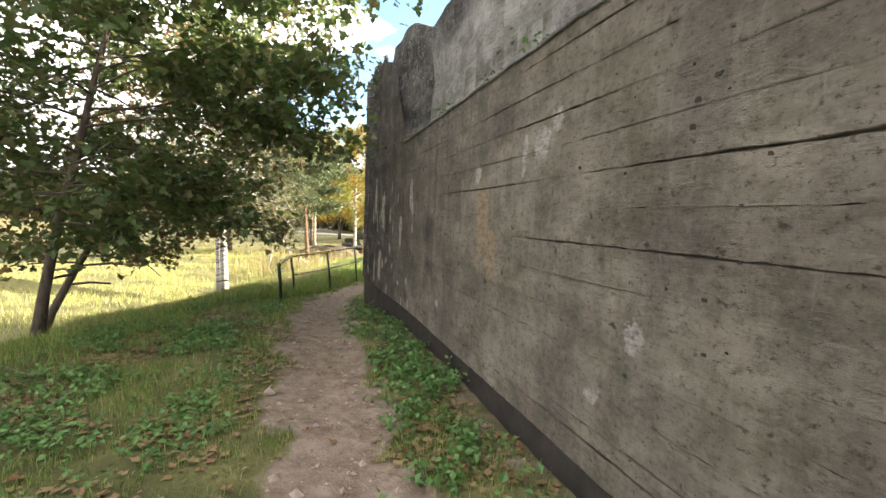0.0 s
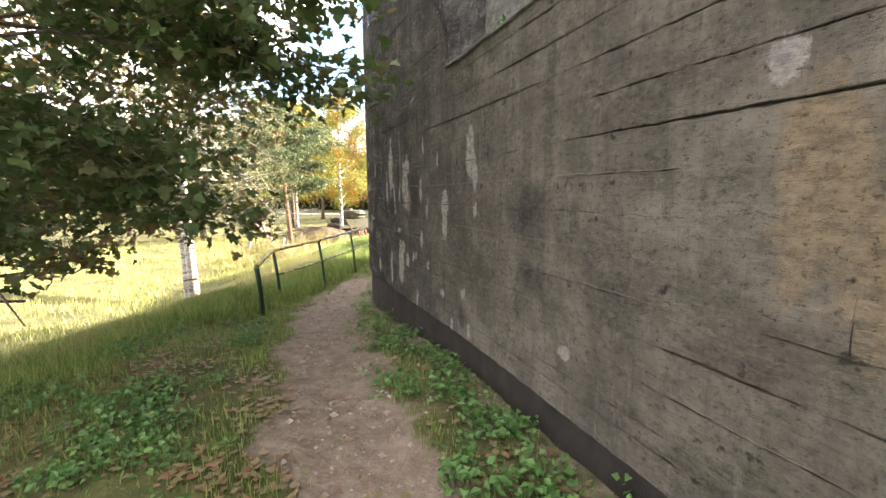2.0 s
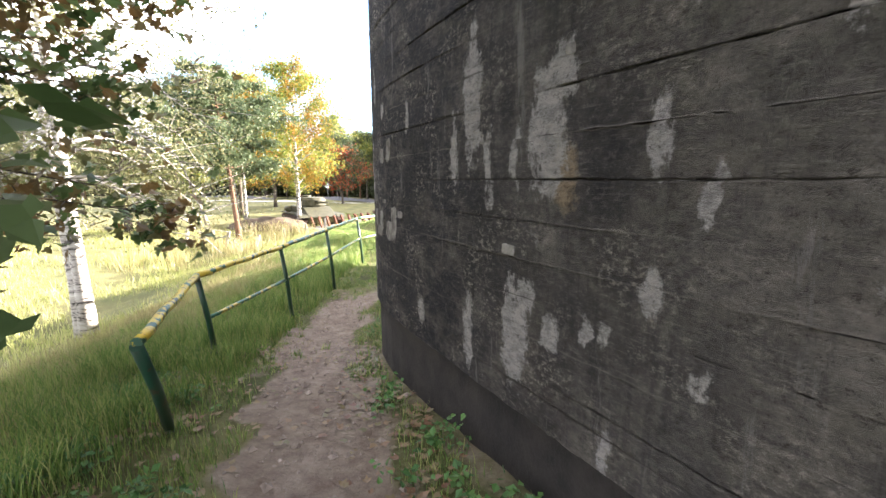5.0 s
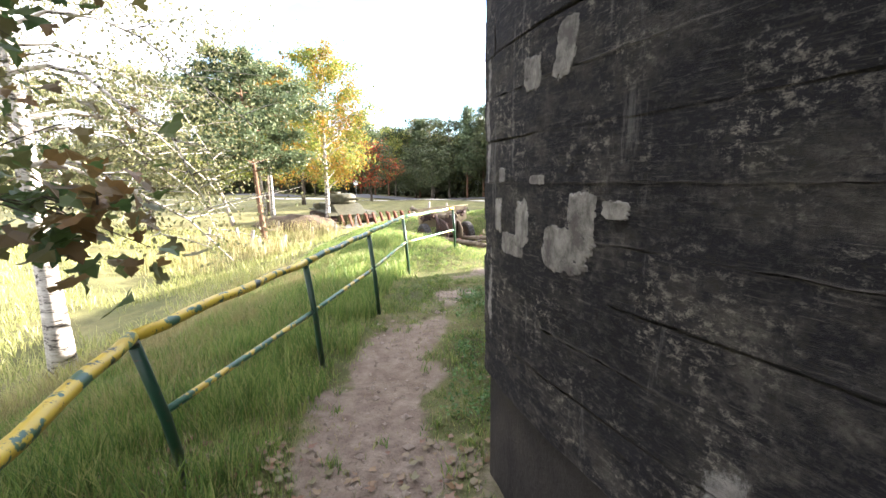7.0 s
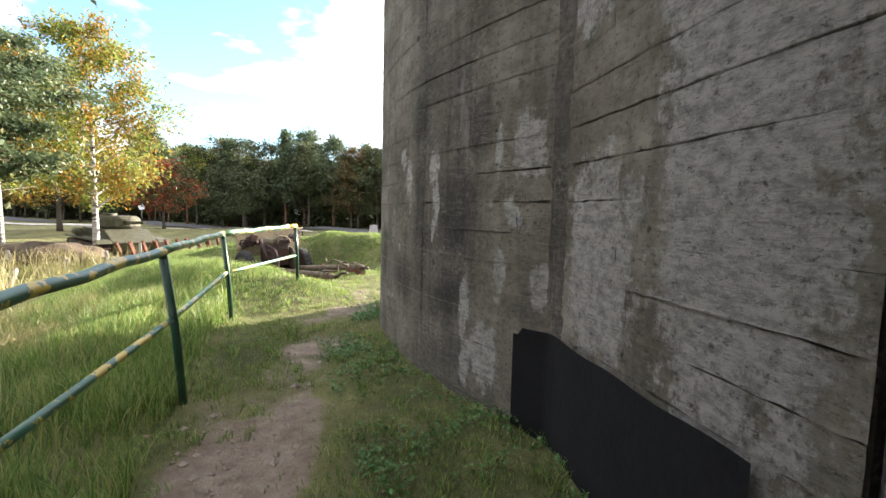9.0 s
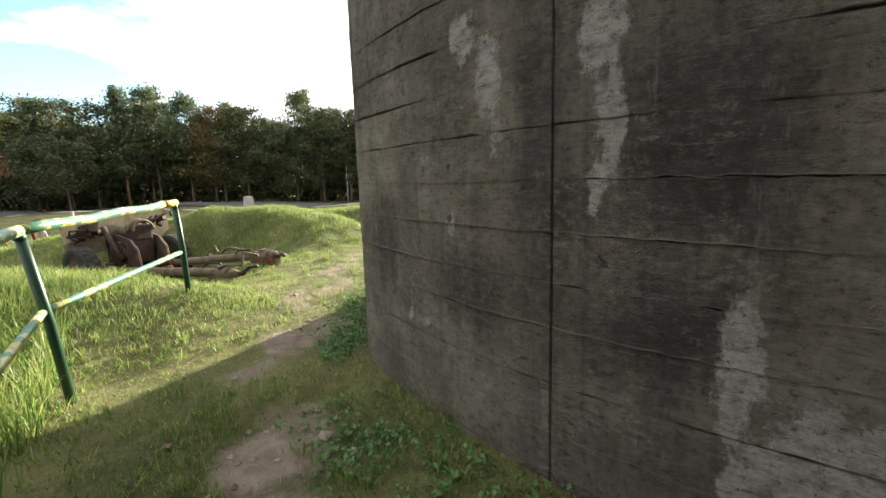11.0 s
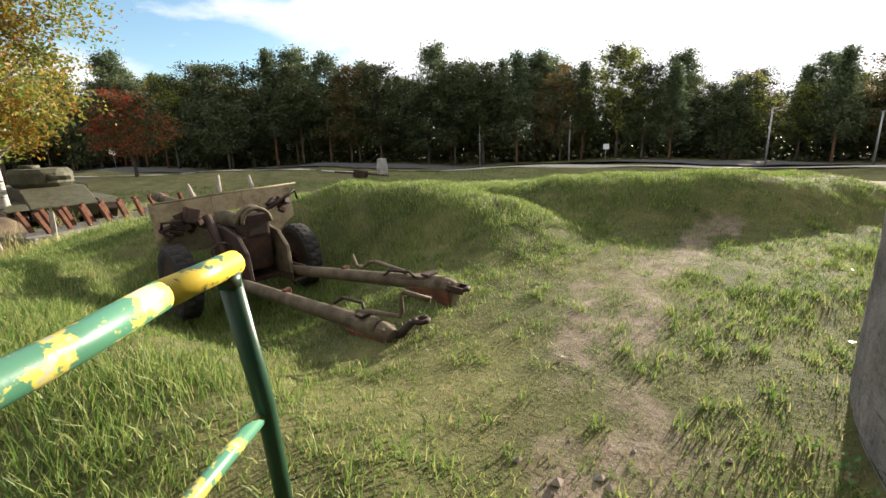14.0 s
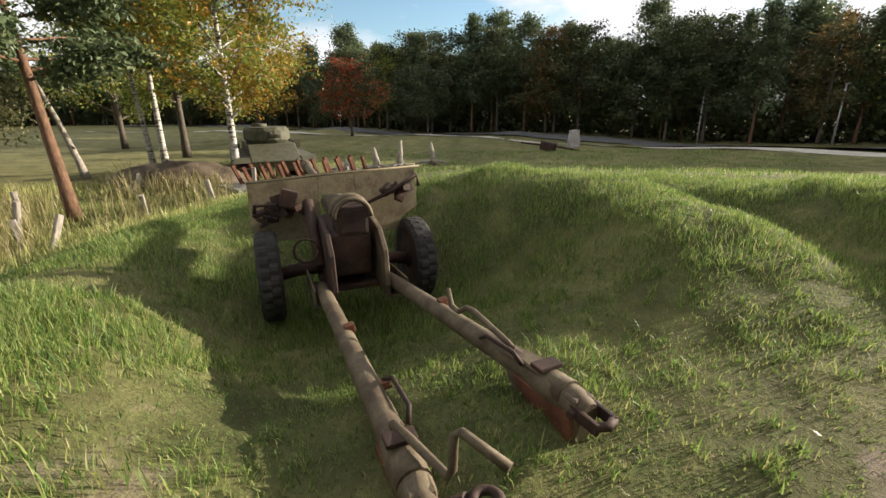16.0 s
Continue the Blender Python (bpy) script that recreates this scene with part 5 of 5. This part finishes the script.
# row of slanted steel rails on a slab
slab_mid, slab_way = Vector((-6.9, 34.3)), Vector((0.62, 0.78)).normalized()
slab = empty("rail_barrier", ground_pose(slab_mid.x, slab_mid.y, math.degrees(math.atan2(slab_way.y, slab_way.x))), "rows of slanted rusty rails set in a pale concrete slab", "barrier")
part("slab", box((5.2, 1.5, 0.25), (0, 0, 0.02), (0, 0, 0), 0.03), M_PATCH, slab)
for k in range(9):
    for row in (-0.35, 0.35):
        part("rail", box((0.09, 0.12, 0.8), (-2.1 + 0.52 * k, row, 0.35), (4 * (k % 3), -22, 0), 0.01), M_RUST, slab, "rusty red steel rail")


def stump(x, y, seed, h):
    rr = random.Random(seed)
    st = empty("tree_stump", ground_pose(x, y), "bleached broken stump with splayed roots on the field", "stump", "dead stumps")
    bm = bmesh.new()
    add_tube(bm, [(0, 0, -0.1), (0.03, 0.02, h * 0.4), (0.1 * rr.uniform(-1, 1), 0.05, h)], [0.2, 0.13, 0.05], 9)
    part("trunk", bm, M_DEADWOOD, st)
    for k in range(6):
        a = k * 1.05 + rr.uniform(-0.3, 0.3)
        part("root", tube([(0, 0, 0.2), (0.35 * math.cos(a), 0.35 * math.sin(a), 0.16), (0.8 * math.cos(a), 0.8 * math.sin(a), rr.uniform(-0.05, 0.2))], [0.1, 0.06, 0.02], 6), M_DEADWOOD, st)


stump(-5.4, 37.7, 1, 0.9)
stump(-4.5, 37.9, 2, 1.15)
stump(-3.4, 40.2, 3, 1.0)
stump(-6.4, 37.0, 4, 0.5)
stump(-12.3, 33.6, 5, 0.6)

for k, (x, y, lean, h) in enumerate(((-11.5, 28.8, 14, 0.9), (-10.7, 28.2, -6, 0.7), (-9.6, 27.7, 24, 0.8), (-9.0, 29.6, -18, 0.8), (-12.6, 30.0, 8, 0.8), (-8.3, 31.2, 10, 0.7), (-13.5, 29.0, -10, 0.9), (-7.6, 32.0, -15, 0.8))):
    stake = empty("wooden_stake", ground_pose(x, y, k * 40), "short weathered wooden stake leaning in the dry grass", "stake", "stakes in the meadow")
    part("stake_shaft", prism([(-0.06, -0.05), (0.06, -0.05), (0.05, 0.06), (-0.05, 0.05)], -0.15, h, "z", 0.012), M_DEADWOOD, stake)
    stake.matrix_basis = stake.matrix_basis @ pose(0, 0, 0, 0, lean, 0)

# dark heap of earth
bm = bmesh.new()
bmesh.ops.create_icosphere(bm, subdivisions=4, radius=1)
for v in bm.verts:
    v.co += noise.noise_vector(v.co * 2.5) * 0.16
    v.co = Vector((v.co.x * 2.4, v.co.y * 1.5, max(-0.2, v.co.z) * 0.75))
heap = part("earth_mound", bm, M_MUD, None, "", True)
heap.matrix_basis = ground_pose(-11.8, 35.0)
tagged(heap, "dark brown heap of bare earth in the meadow", "earth heap")

# standing stone, wreck, signs and masts
bm = box((0.75, 0.4, 1.2), (0, 0, 0.5), (0, 0, 0), 0.0)
bmesh.ops.subdivide_edges(bm, edges=list(bm.edges), cuts=4, use_grid_fill=True)
for v in bm.verts:
    k = 1 - 0.35 * max(0, v.co.z - 0.5)
    v.co = Vector((v.co.x * k, v.co.y * k, v.co.z)) + noise.noise_vector(v.co * 3) * 0.07
stone = part("standing_stone", bm, M_STONE)
stone.matrix_basis = ground_pose(5.28, 52.1, 20)
tagged(stone, "rough grey granite marker stone beside the track", "stone")
wreck = empty("steel_wreck", ground_pose(3.2, 49.7, -25), "low dark wreck of a towed weapon on the field", "wreck")
part("wreck_body", box((0.9, 0.7, 0.55), (0, 0, 0.35), (0, 12, 0), 0.06), M_DARKGUN, wreck)
part("wreck_beam", tube([(0.2, 0, 0.4), (2.0, 0.1, 0.15)], 0.07, 8), M_DARKGUN, wreck)
part("wreck_beam", tube([(-0.2, 0, 0.4), (-1.8, -0.1, 0.55)], 0.06, 8), M_DARKGUN, wreck)


def sign(x, y, h, size, label, round_face=True, turn=0.0):
    sg = empty("road_sign", ground_pose(x, y, turn), label, "sign")
    part("sign_post", tube([(0, 0, -0.2), (0, 0, h)], 0.035, 8), M_GALV, sg)
    if round_face:
        bm = bmesh.new()
        bmesh.ops.create_cone(bm, cap_ends=True, segments=24, radius1=size / 2, radius2=size / 2, depth=0.03, matrix=pose(0, -0.05, h - size / 2, 90, 0, 0))
    else:
        bm = box((size, 0.03, size * 0.75), (0, -0.05, h - size * 0.4), (0, 0, 0), 0.004)
    part("sign_face", bm, M_SIGN, sg)


sign(-0.44, 79.3, 3.0, 0.9, "round pale road sign on a steel post")
sign(-20.2, 82.0, 2.6, 0.8, "round pale road sign on a steel post")
sign(4.4, 77.0, 1.5, 0.5, "small pale marker plate on a post", False)
sign(24.0, 49.5, 1.5, 0.6, "small white marker plate on a post", False)
for x, y in ((32.0, 30.5), (34.2, 29.0)):
    sign(x, y, 2.3, 1.3, "pale information board on a post by the car park", False, -50)
for x, y, h in ((29.0, 39.5, 3.8), (34.0, 36.0, 3.4), (16.5, 58.5, 4.2), (31.8, 31.6, 4.6), (22.5, 52.5, 4.0)):
    mast = empty("lamp_mast", ground_pose(x, y), "thin pale grey mast at the edge of the road", "mast", "masts along the road")
    part("mast_tube", tube([(0, 0, -0.2), (0, 0, h)], [0.07, 0.05], 8), M_GALV, mast)
    part("mast_head", box((0.12, 0.3, 0.07), (0, -0.1, h), (0, 0, 0), 0.01), M_GALV, mast)


# ---- patches on the bunker ----
def wall_patch(line, y, z, w, h, seed, slant=0.0):
    """A thin uneven skin on the wall: cement, paint mark or dark hole patch."""
    pts, s = resample(line, 0.05)
    nor = outward(pts)
    s0 = at_y(pts, s, y)
    step = max(0.004, min(w, h) / 22)
    nx, nz = int(w * 1.7 / step), int(h * 1.7 / step)
    off = Vector((7.7 * seed, 3.1 * seed, 0))
    big = 1.0 / max(0.08, min(w, h))

    def level(u, v):
        p = Vector((u, v, 0))
        body = 1 - (abs(u) / (w / 2)) ** 5 - (abs(v) / (h / 2)) ** 5
        return 0.9 * body + 0.9 * noise.noise(p * big * 0.9 + off) + 0.5 * noise.noise(p * big * 3.4 + off) + 0.4 * noise.noise(p * big * 9 + off)

    bm = bmesh.new()
    held = {}
    for i in range(nx):
        for k in range(nz):
            corners = [((i + a - nx / 2) * step, (k + c - nz / 2) * step) for a, c in ((0, 0), (1, 0), (1, 1), (0, 1))]
            if sum(level(*q) > 0 for q in corners) < 3:
                continue
            ring = []
            for (a, c), q in zip(((0, 0), (1, 0), (1, 1), (0, 1)), corners):
                key = (i + a, k + c)
                if key not in held:
                    f = level(*q)
                    push = 0.0045 if f > 0.22 else -0.001
                    sv = s0 + q[0] + slant * q[1]
                    held[key] = bm.verts.new((np.interp(sv, s, pts[:, 0]) + np.interp(sv, s, nor[:, 0]) * push, np.interp(sv, s, pts[:, 1]) + np.interp(sv, s, nor[:, 1]) * push, z + q[1]))
                ring.append(held[key])
            bm.faces.new(ring)
    bmesh.ops.smooth_vert(bm, verts=[v for v in bm.verts if v.is_boundary], factor=0.5, use_axis_x=True, use_axis_y=True, use_axis_z=True)
    return bm


for k, (w_line, holder, y, z, w, h, sl) in enumerate((
    (W1, holder1, 11.86, 1.47, 0.3, 0.17, 0), (W1, holder1, 11.8, 1.6, 0.14, 0.16, 0), (W1, holder1, 11.66, 1.63, 0.12, 0.06, 0), (W1, holder1, 12.16, 1.54, 0.12, 0.2, 0), (W1, holder1, 12.24, 1.44, 0.24, 0.1, 0), (W1, holder1, 12.4, 1.56, 0.09, 0.16, 0),
    (W1, holder1, 12.05, 1.72, 0.12, 0.04, 0), (W1, holder1, 12.36, 1.74, 0.08, 0.07, 0), (W1, holder1, 11.9, 2.15, 0.12, 0.2, -0.3), (W1, holder1, 12.1, 2.12, 0.14, 0.14, 0), (W1, holder1, 10.34, 1.55, 0.11, 0.06, 0), (W1, holder1, 9.99, 2.42, 0.06, 0.05, 0))):
    part("cement_patch", wall_patch(w_line, y, z, w, h, k, sl), M_PATCH, holder, "pale cement patch")
for w_y, w_z, w_w, w_h, w_s in ((14.92, 1.3, 0.012, 0.14, 0.1), (14.89, 1.27, 0.012, 0.09, -0.5), (14.86, 1.3, 0.05, 0.012, 0.0)):
    part("paint_mark", wall_patch(W2, w_y, w_z, w_w, w_h, 0, w_s), M_BLUEPAINT, skin2_holder, "small faded blue paint mark")
# Bullet holes are flat raised patches coloured dark for the shade inside them.
for k in range(46):
    y, z = rk.choice([rk.gauss(4.25, 0.1), rk.uniform(3.3, 5.0), rk.uniform(3.2, 3.9)]), rk.uniform(1.5, 2.95)
    size = rk.uniform(0.008, 0.026)
    part("hole_shade_patch", wall_patch(W1, y, z, size * rk.uniform(0.8, 1.6), size, 90 + k), M_PLINTH, holder1, "flat dark patch standing in for a shaded bullet hole")


# ---- grass and weeds ----
def outside(x, y):
    """Whether points of the plan lie outside the bunker."""
    edge = np.interp(y, [-6, 1.97, 4.54, 6.13, 8.58, 9.25, 10.72, 11.85, 12.63, 12.8, 13.0, 13.7, 14.62, 15.3, 16.3, 17.3, 17.73, 18.29, 18.74, 19.45, 20.2, 20.6], [7, 3.2, 1.98, 1.22, 0.05, -0.3, -1.1, -1.66, -1.92, -1.6, -1.22, -1.13, -0.97, -1.2, -1.41, -1.42, -1.37, -1.0, -0.6, 0.04, 2.2, 99])
    return x < edge - 0.02


def blades(name, x, y, height, width, material, seed, lean=0.5):
    rng = np.random.default_rng(seed)
    n = len(x)
    z = ground_z(x, y) - 0.01
    a, b = rng.uniform(0, 2 * np.pi, n), rng.uniform(0, 2 * np.pi, n)
    h = height * rng.uniform(0.55, 1.3, n)
    w = width * rng.uniform(0.7, 1.3, n)
    off = h * rng.uniform(0.1, 1.0, n) * lean
    base = np.stack([x, y, z], 1)
    side = np.stack([np.cos(a), np.sin(a), 0 * a], 1) * w[:, None] / 2
    bend = np.stack([np.cos(b), np.sin(b), 0 * b], 1) * off[:, None]
    up = np.stack([0 * h, 0 * h, h], 1)
    v = np.stack([base - side, base + side, base + 0.55 * up + 0.35 * bend + side * 0.7, base + 0.55 * up + 0.35 * bend - side * 0.7, base + up * 0.95 + bend], 1)
    k = (np.arange(n) * 5)[:, None, None]
    f = k + np.array([[0, 1, 2], [0, 2, 3], [3, 2, 4]])[None]
    return fast_mesh(name, v.reshape(-1, 3), f.reshape(-1, 3), material)


def scatter(n, x0, x1, y0, y1, seed, keep):
    rng = np.random.default_rng(seed)
    x, y = rng.uniform(x0, x1, n), rng.uniform(y0, y1, n)
    ok = outside(x, y) & (rng.random(n) < keep(x, y))
    return x[ok], y[ok]


def turf(x, y):
    tuft = np.clip(0.75 + 0.6 * waves(x, y, 41, 0.8, 3), 0.3, 1)
    bare = np.clip(1 - 1.3 * wear_at(x, y), 0.0, 1)
    return tuft * bare


def thin_at_start(x, y):
    return turf(x, y) * np.clip(0.45 + 0.6 * waves(x, y, 47, 1.6, 2) + 0.25 * (x < -3), 0.08, 1)


gx1, gy1 = scatter(230000, -7.0, 2.5, 3.0, 13.0, 101, thin_at_start)
tagged(blades("bank_grass", gx1, gy1, 0.09 + 0.12 * ease(-gx1, 2.6, 4.5), 0.006, M_GRASS, 102), "green grass on the bank beside the path", "grass", kind="stuff")
gxd, gyd = scatter(52000, -7.5, -3.7, 8.0, 20.0, 115, lambda x, y: np.clip(0.45 + 0.8 * waves(x, y, 52, 1.4, 2), 0.05, 1) * ease(-x, 3.7, 4.8))
tagged(blades("bank_dry_grass", gxd, gyd, 0.22, 0.006, M_STRAW, 116, 0.8), "tawny dry grass on the slope below the railing", "grass", kind="stuff")
gx2, gy2 = scatter(560000, -6.0, 7.0, 12.0, 28.5, 103, turf)
hump = 0.036 + 0.03 * waves(gx2, gy2, 43, 1.6, 2) + 0.10 * ease(-gx2, 2.9, 4.0) * (gy2 < 23) + 0.04 * (gy2 > 23.5) + 0.1 * np.exp(-(((gx2 + 3.2) / 0.9) ** 2 + ((gy2 - 20.6) / 1.2) ** 2)) + 0.08 * np.exp(-(((gx2 + 2.7) / 1.2) ** 2 + ((gy2 - 24.3) / 1.0) ** 2))
tagged(blades("lawn_grass", gx2, gy2, np.clip(hump, 0.025, 0.4), 0.0065, M_GRASS, 104, 0.8), "sunlit green grass round the gun pit", "grass", kind="stuff")
rt = np.random.default_rng(151)
tx, ty = scatter(7000, -6.0, 7.0, 12.5, 28.0, 152, lambda x, y: np.clip(0.5 + 0.7 * waves(x, y, 53, 3.0, 2), 0.05, 1) * np.clip(1 - 0.8 * wear_at(x, y), 0.1, 1))
tx, ty = np.repeat(tx, 18) + rt.normal(0, 0.028, len(tx) * 18), np.repeat(ty, 18) + rt.normal(0, 0.035, len(ty) * 18)
tagged(blades("grass_tufts", tx, ty, 0.085, 0.007, M_GRASS, 153, 1.0), "denser tufts of long grass in the lawn", "grass", kind="stuff")
gx3, gy3 = scatter(70000, -6.0, 7.0, 12.0, 28.5, 105, lambda x, y: np.clip(0.35 + 0.9 * waves(x, y, 45, 2.5, 3), 0, 1))
tagged(blades("dry_lawn_grass", gx3, gy3, 0.05, 0.005, M_STRAW, 106, 0.9), "straw-coloured dry grass among the green", "grass", kind="stuff")
gx4, gy4 = scatter(90000, -22, -6.3, 6, 34, 107, lambda x, y: np.clip(0.4 + 0.8 * waves(x, y, 46, 4, 3), 0.03, 1))
tagged(blades("meadow_grass", gx4, gy4, 0.24, 0.015, M_MEADOW, 108, 0.8), "pale dry grass of the lower meadow", "grass", kind="stuff")
gx5, gy5 = scatter(60000, -14, 14, 28, 50, 109, lambda x, y: np.clip(0.35 + 0.8 * waves(x, y, 48, 4, 3), 0.02, 1))
tagged(blades("field_grass", gx5, gy5, 0.16, 0.016, M_GRASS, 110, 0.7), "short field grass beyond the mounds", "grass", kind="stuff")
gx6, gy6 = scatter(9000, -14, -8, 24, 35, 111, lambda x, y: np.clip(0.1 + 1.2 * waves(x, y, 49, 2.5, 2), 0, 1))
tagged(blades("tall_dry_grass", gx6, gy6, 0.75, 0.018, M_STRAW, 112, 0.6), "tall tawny reeds and dry grass by the ditch", "grass", kind="stuff")
gx7, gy7 = scatter(26000, -4.6, -3.2, 10.0, 19.5, 113, lambda x, y: np.clip(0.5 + 0.8 * waves(x, y, 50, 1.2, 2), 0, 1))
tagged(blades("fence_grass", gx7, gy7, 0.26, 0.0075, M_GRASS, 114, 0.7), "long green grass under the railing", "grass", kind="stuff")


def weeds(name, n, x0, x1, y0, y1, seed, keep, size, tall, label):
    x, y = scatter(n, x0, x1, y0, y1, seed, keep)
    rng = np.random.default_rng(seed + 1)
    per = 7
    c = np.stack([x, y, ground_z(x, y)], 1)
    c = np.repeat(c, per, 0)
    c[:, :2] += rng.normal(0, 0.035, (len(c), 2))
    c[:, 2] += rng.uniform(0.015, tall, len(c))
    ob = leaf_cloud(name, c, seed + 2, size, M_WEED, False, 0.05)
    return tagged(ob, label, "weeds", kind="stuff")


def wall_side(x, y):
    gap = (1.22 - 0.476 * (y - 6.13)) - x
    return np.clip(1.5 * np.exp(-((gap - 0.45) / 0.32) ** 2) * (0.35 + 0.9 * waves(x, y, 61, 1.3, 2)) * np.interp(y, [3, 7.5, 9.5, 13], [1, 1, 0.25, 0.1]), 0, 1)


def left_side(x, y):
    d, _ = to_line(x, y, PATH_LINE)
    return np.clip((0.25 + 0.9 * waves(x, y, 62, 1.5, 2)) * ease(d, 0.6, 1.0), 0, 1)


weeds("wall_weeds", 10000, -1.8, 2.6, 2.6, 12.8, 121, wall_side, 0.06, 0.13, "low green nettles and ivy along the wall foot")
weeds("bank_weeds", 9500, -4.2, 1.2, 3.0, 12.0, 124, left_side, 0.05, 0.1, "low green weeds on the bank")
weeds("corner_weeds", 900, -2.3, -1.0, 13.2, 17.3, 127, lambda x, y: (x > -2.15) * np.clip(0.4 + 0.9 * waves(x, y, 63, 1.0, 2), 0, 1), 0.032, 0.07, "low green weeds at the foot of the round wall")

weeds("shade_weeds", 1500, -1.7, 0.3, 17.7, 19.5, 144, lambda x, y: np.clip(0.45 + 0.9 * waves(x, y, 64, 0.9, 2), 0, 1) * np.exp(-((x + 1.37 - (y - 17.73) * 0.82 + 0.3) / 0.35) ** 2), 0.034, 0.08, "low green weeds in the shade of the wall")


def litter(name, n, x0, x1, y0, y1, seed, keep, size):
    x, y = scatter(n, x0, x1, y0, y1, seed, keep)
    rng = np.random.default_rng(seed + 1)
    m = len(x)
    z = ground_z(x, y) + rng.uniform(0.008, 0.03, m)
    a = rng.uniform(0, 2 * np.pi, m)
    s = size * rng.uniform(0.5, 1.25, m)
    sh = np.array([(0, 0, 0), (0.18, 0.3, 0.05), (0.42, 0.45, 0.12), (0.55, 0.2, 0.03), (1.0, 0, 0.1), (0.55, -0.2, 0.03), (0.42, -0.45, 0.12), (0.18, -0.3, 0.05)])
    px = sh[None, :, 0] * np.cos(a)[:, None] - sh[None, :, 1] * np.sin(a)[:, None]
    py = sh[None, :, 0] * np.sin(a)[:, None] + sh[None, :, 1] * np.cos(a)[:, None]
    pz = sh[None, :, 2] * rng.uniform(-0.6, 1.6, m)[:, None] + px * rng.normal(0, 0.2, m)[:, None]
    v = np.stack([x[:, None] + s[:, None] * px, y[:, None] + s[:, None] * py, z[:, None] + s[:, None] * np.abs(pz)], -1)
    f = (np.arange(m) * 8)[:, None, None] + np.array([(0, 1, 3), (1, 2, 3), (0, 3, 5), (3, 4, 5), (5, 6, 7), (0, 5, 7)])[None]
    return tagged(fast_mesh(name, v.reshape(-1, 3), f.reshape(-1, 3), M_LITTER), "dry brown and yellow fallen leaves on the ground", "fallen leaves", kind="stuff")


litter("fallen_leaves", 26000, -5.0, 1.8, 3.0, 13.0, 131, lambda x, y: np.clip(0.35 + 0.9 * waves(x, y, 71, 1.8, 2), 0.05, 1) * (1 - 0.8 * wear_at(x, y)), 0.065)
litter("fallen_leaves", 200, -4.0, 4.0, 13.0, 25.0, 134, lambda x, y: np.clip(0.4 + 0.6 * waves(x, y, 72, 2.0, 2), 0.05, 1), 0.045)


# small plants on the ledge of the wall
rl = np.random.default_rng(161)
ledge_c = []
for ly, count, spread in ((6.4, 60, 0.1), (7.4, 40, 0.08), (5.6, 50, 0.12), (8.2, 24, 0.06)):
    ls = at_y(P1, S1, ly)
    lx = float(np.interp(ls, S1, P1[:, 0])) + 0.1
    ledge_c.append(np.stack([lx + rl.normal(0, spread * 0.5, count), ly + rl.normal(0, spread, count), 3.15 + np.abs(rl.normal(0, 0.05, count))], 1))
tagged(leaf_cloud("ledge_weeds", np.vstack(ledge_c), 162, 0.05, M_WEED, False, 0.0), "small green weeds rooted on the ledge of the wall", "weeds", kind="stuff")


# stones on the path
def pebbles(name, n, seed):
    rng = np.random.default_rng(seed)
    x, y = scatter(n, -4, 2.5, 3.0, 20.0, seed, lambda x, y: np.clip(wear_at(x, y) * 1.2 - 0.1, 0, 1))
    m = len(x)
    r = rng.gamma(2.0, 0.006, m) + 0.005
    octa = np.array([(1, 0, 0), (0, 1, 0), (-1, 0, 0), (0, -1, 0), (0, 0, 0.7), (0, 0, -0.7)])
    v = np.stack([x, y, ground_z(x, y) + r * 0.2], 1)[:, None] + r[:, None, None] * octa[None] * rng.uniform(0.6, 1.3, (m, 6, 1))
    f = (np.arange(m) * 6)[:, None, None] + np.array([(0, 1, 4), (1, 2, 4), (2, 3, 4), (3, 0, 4), (1, 0, 5), (2, 1, 5), (3, 2, 5), (0, 3, 5)])[None]
    return tagged(fast_mesh(name, v.reshape(-1, 3), f.reshape(-1, 3), M_PATHSTONE), "small grey-brown stones on the trodden path", "stones", kind="stuff")


M_PATHSTONE = make_plain("path_stones", (0.13, 0.1, 0.08), (0.32, 0.27, 0.22), 9)
pebbles("path_pebbles", 9000, 141)
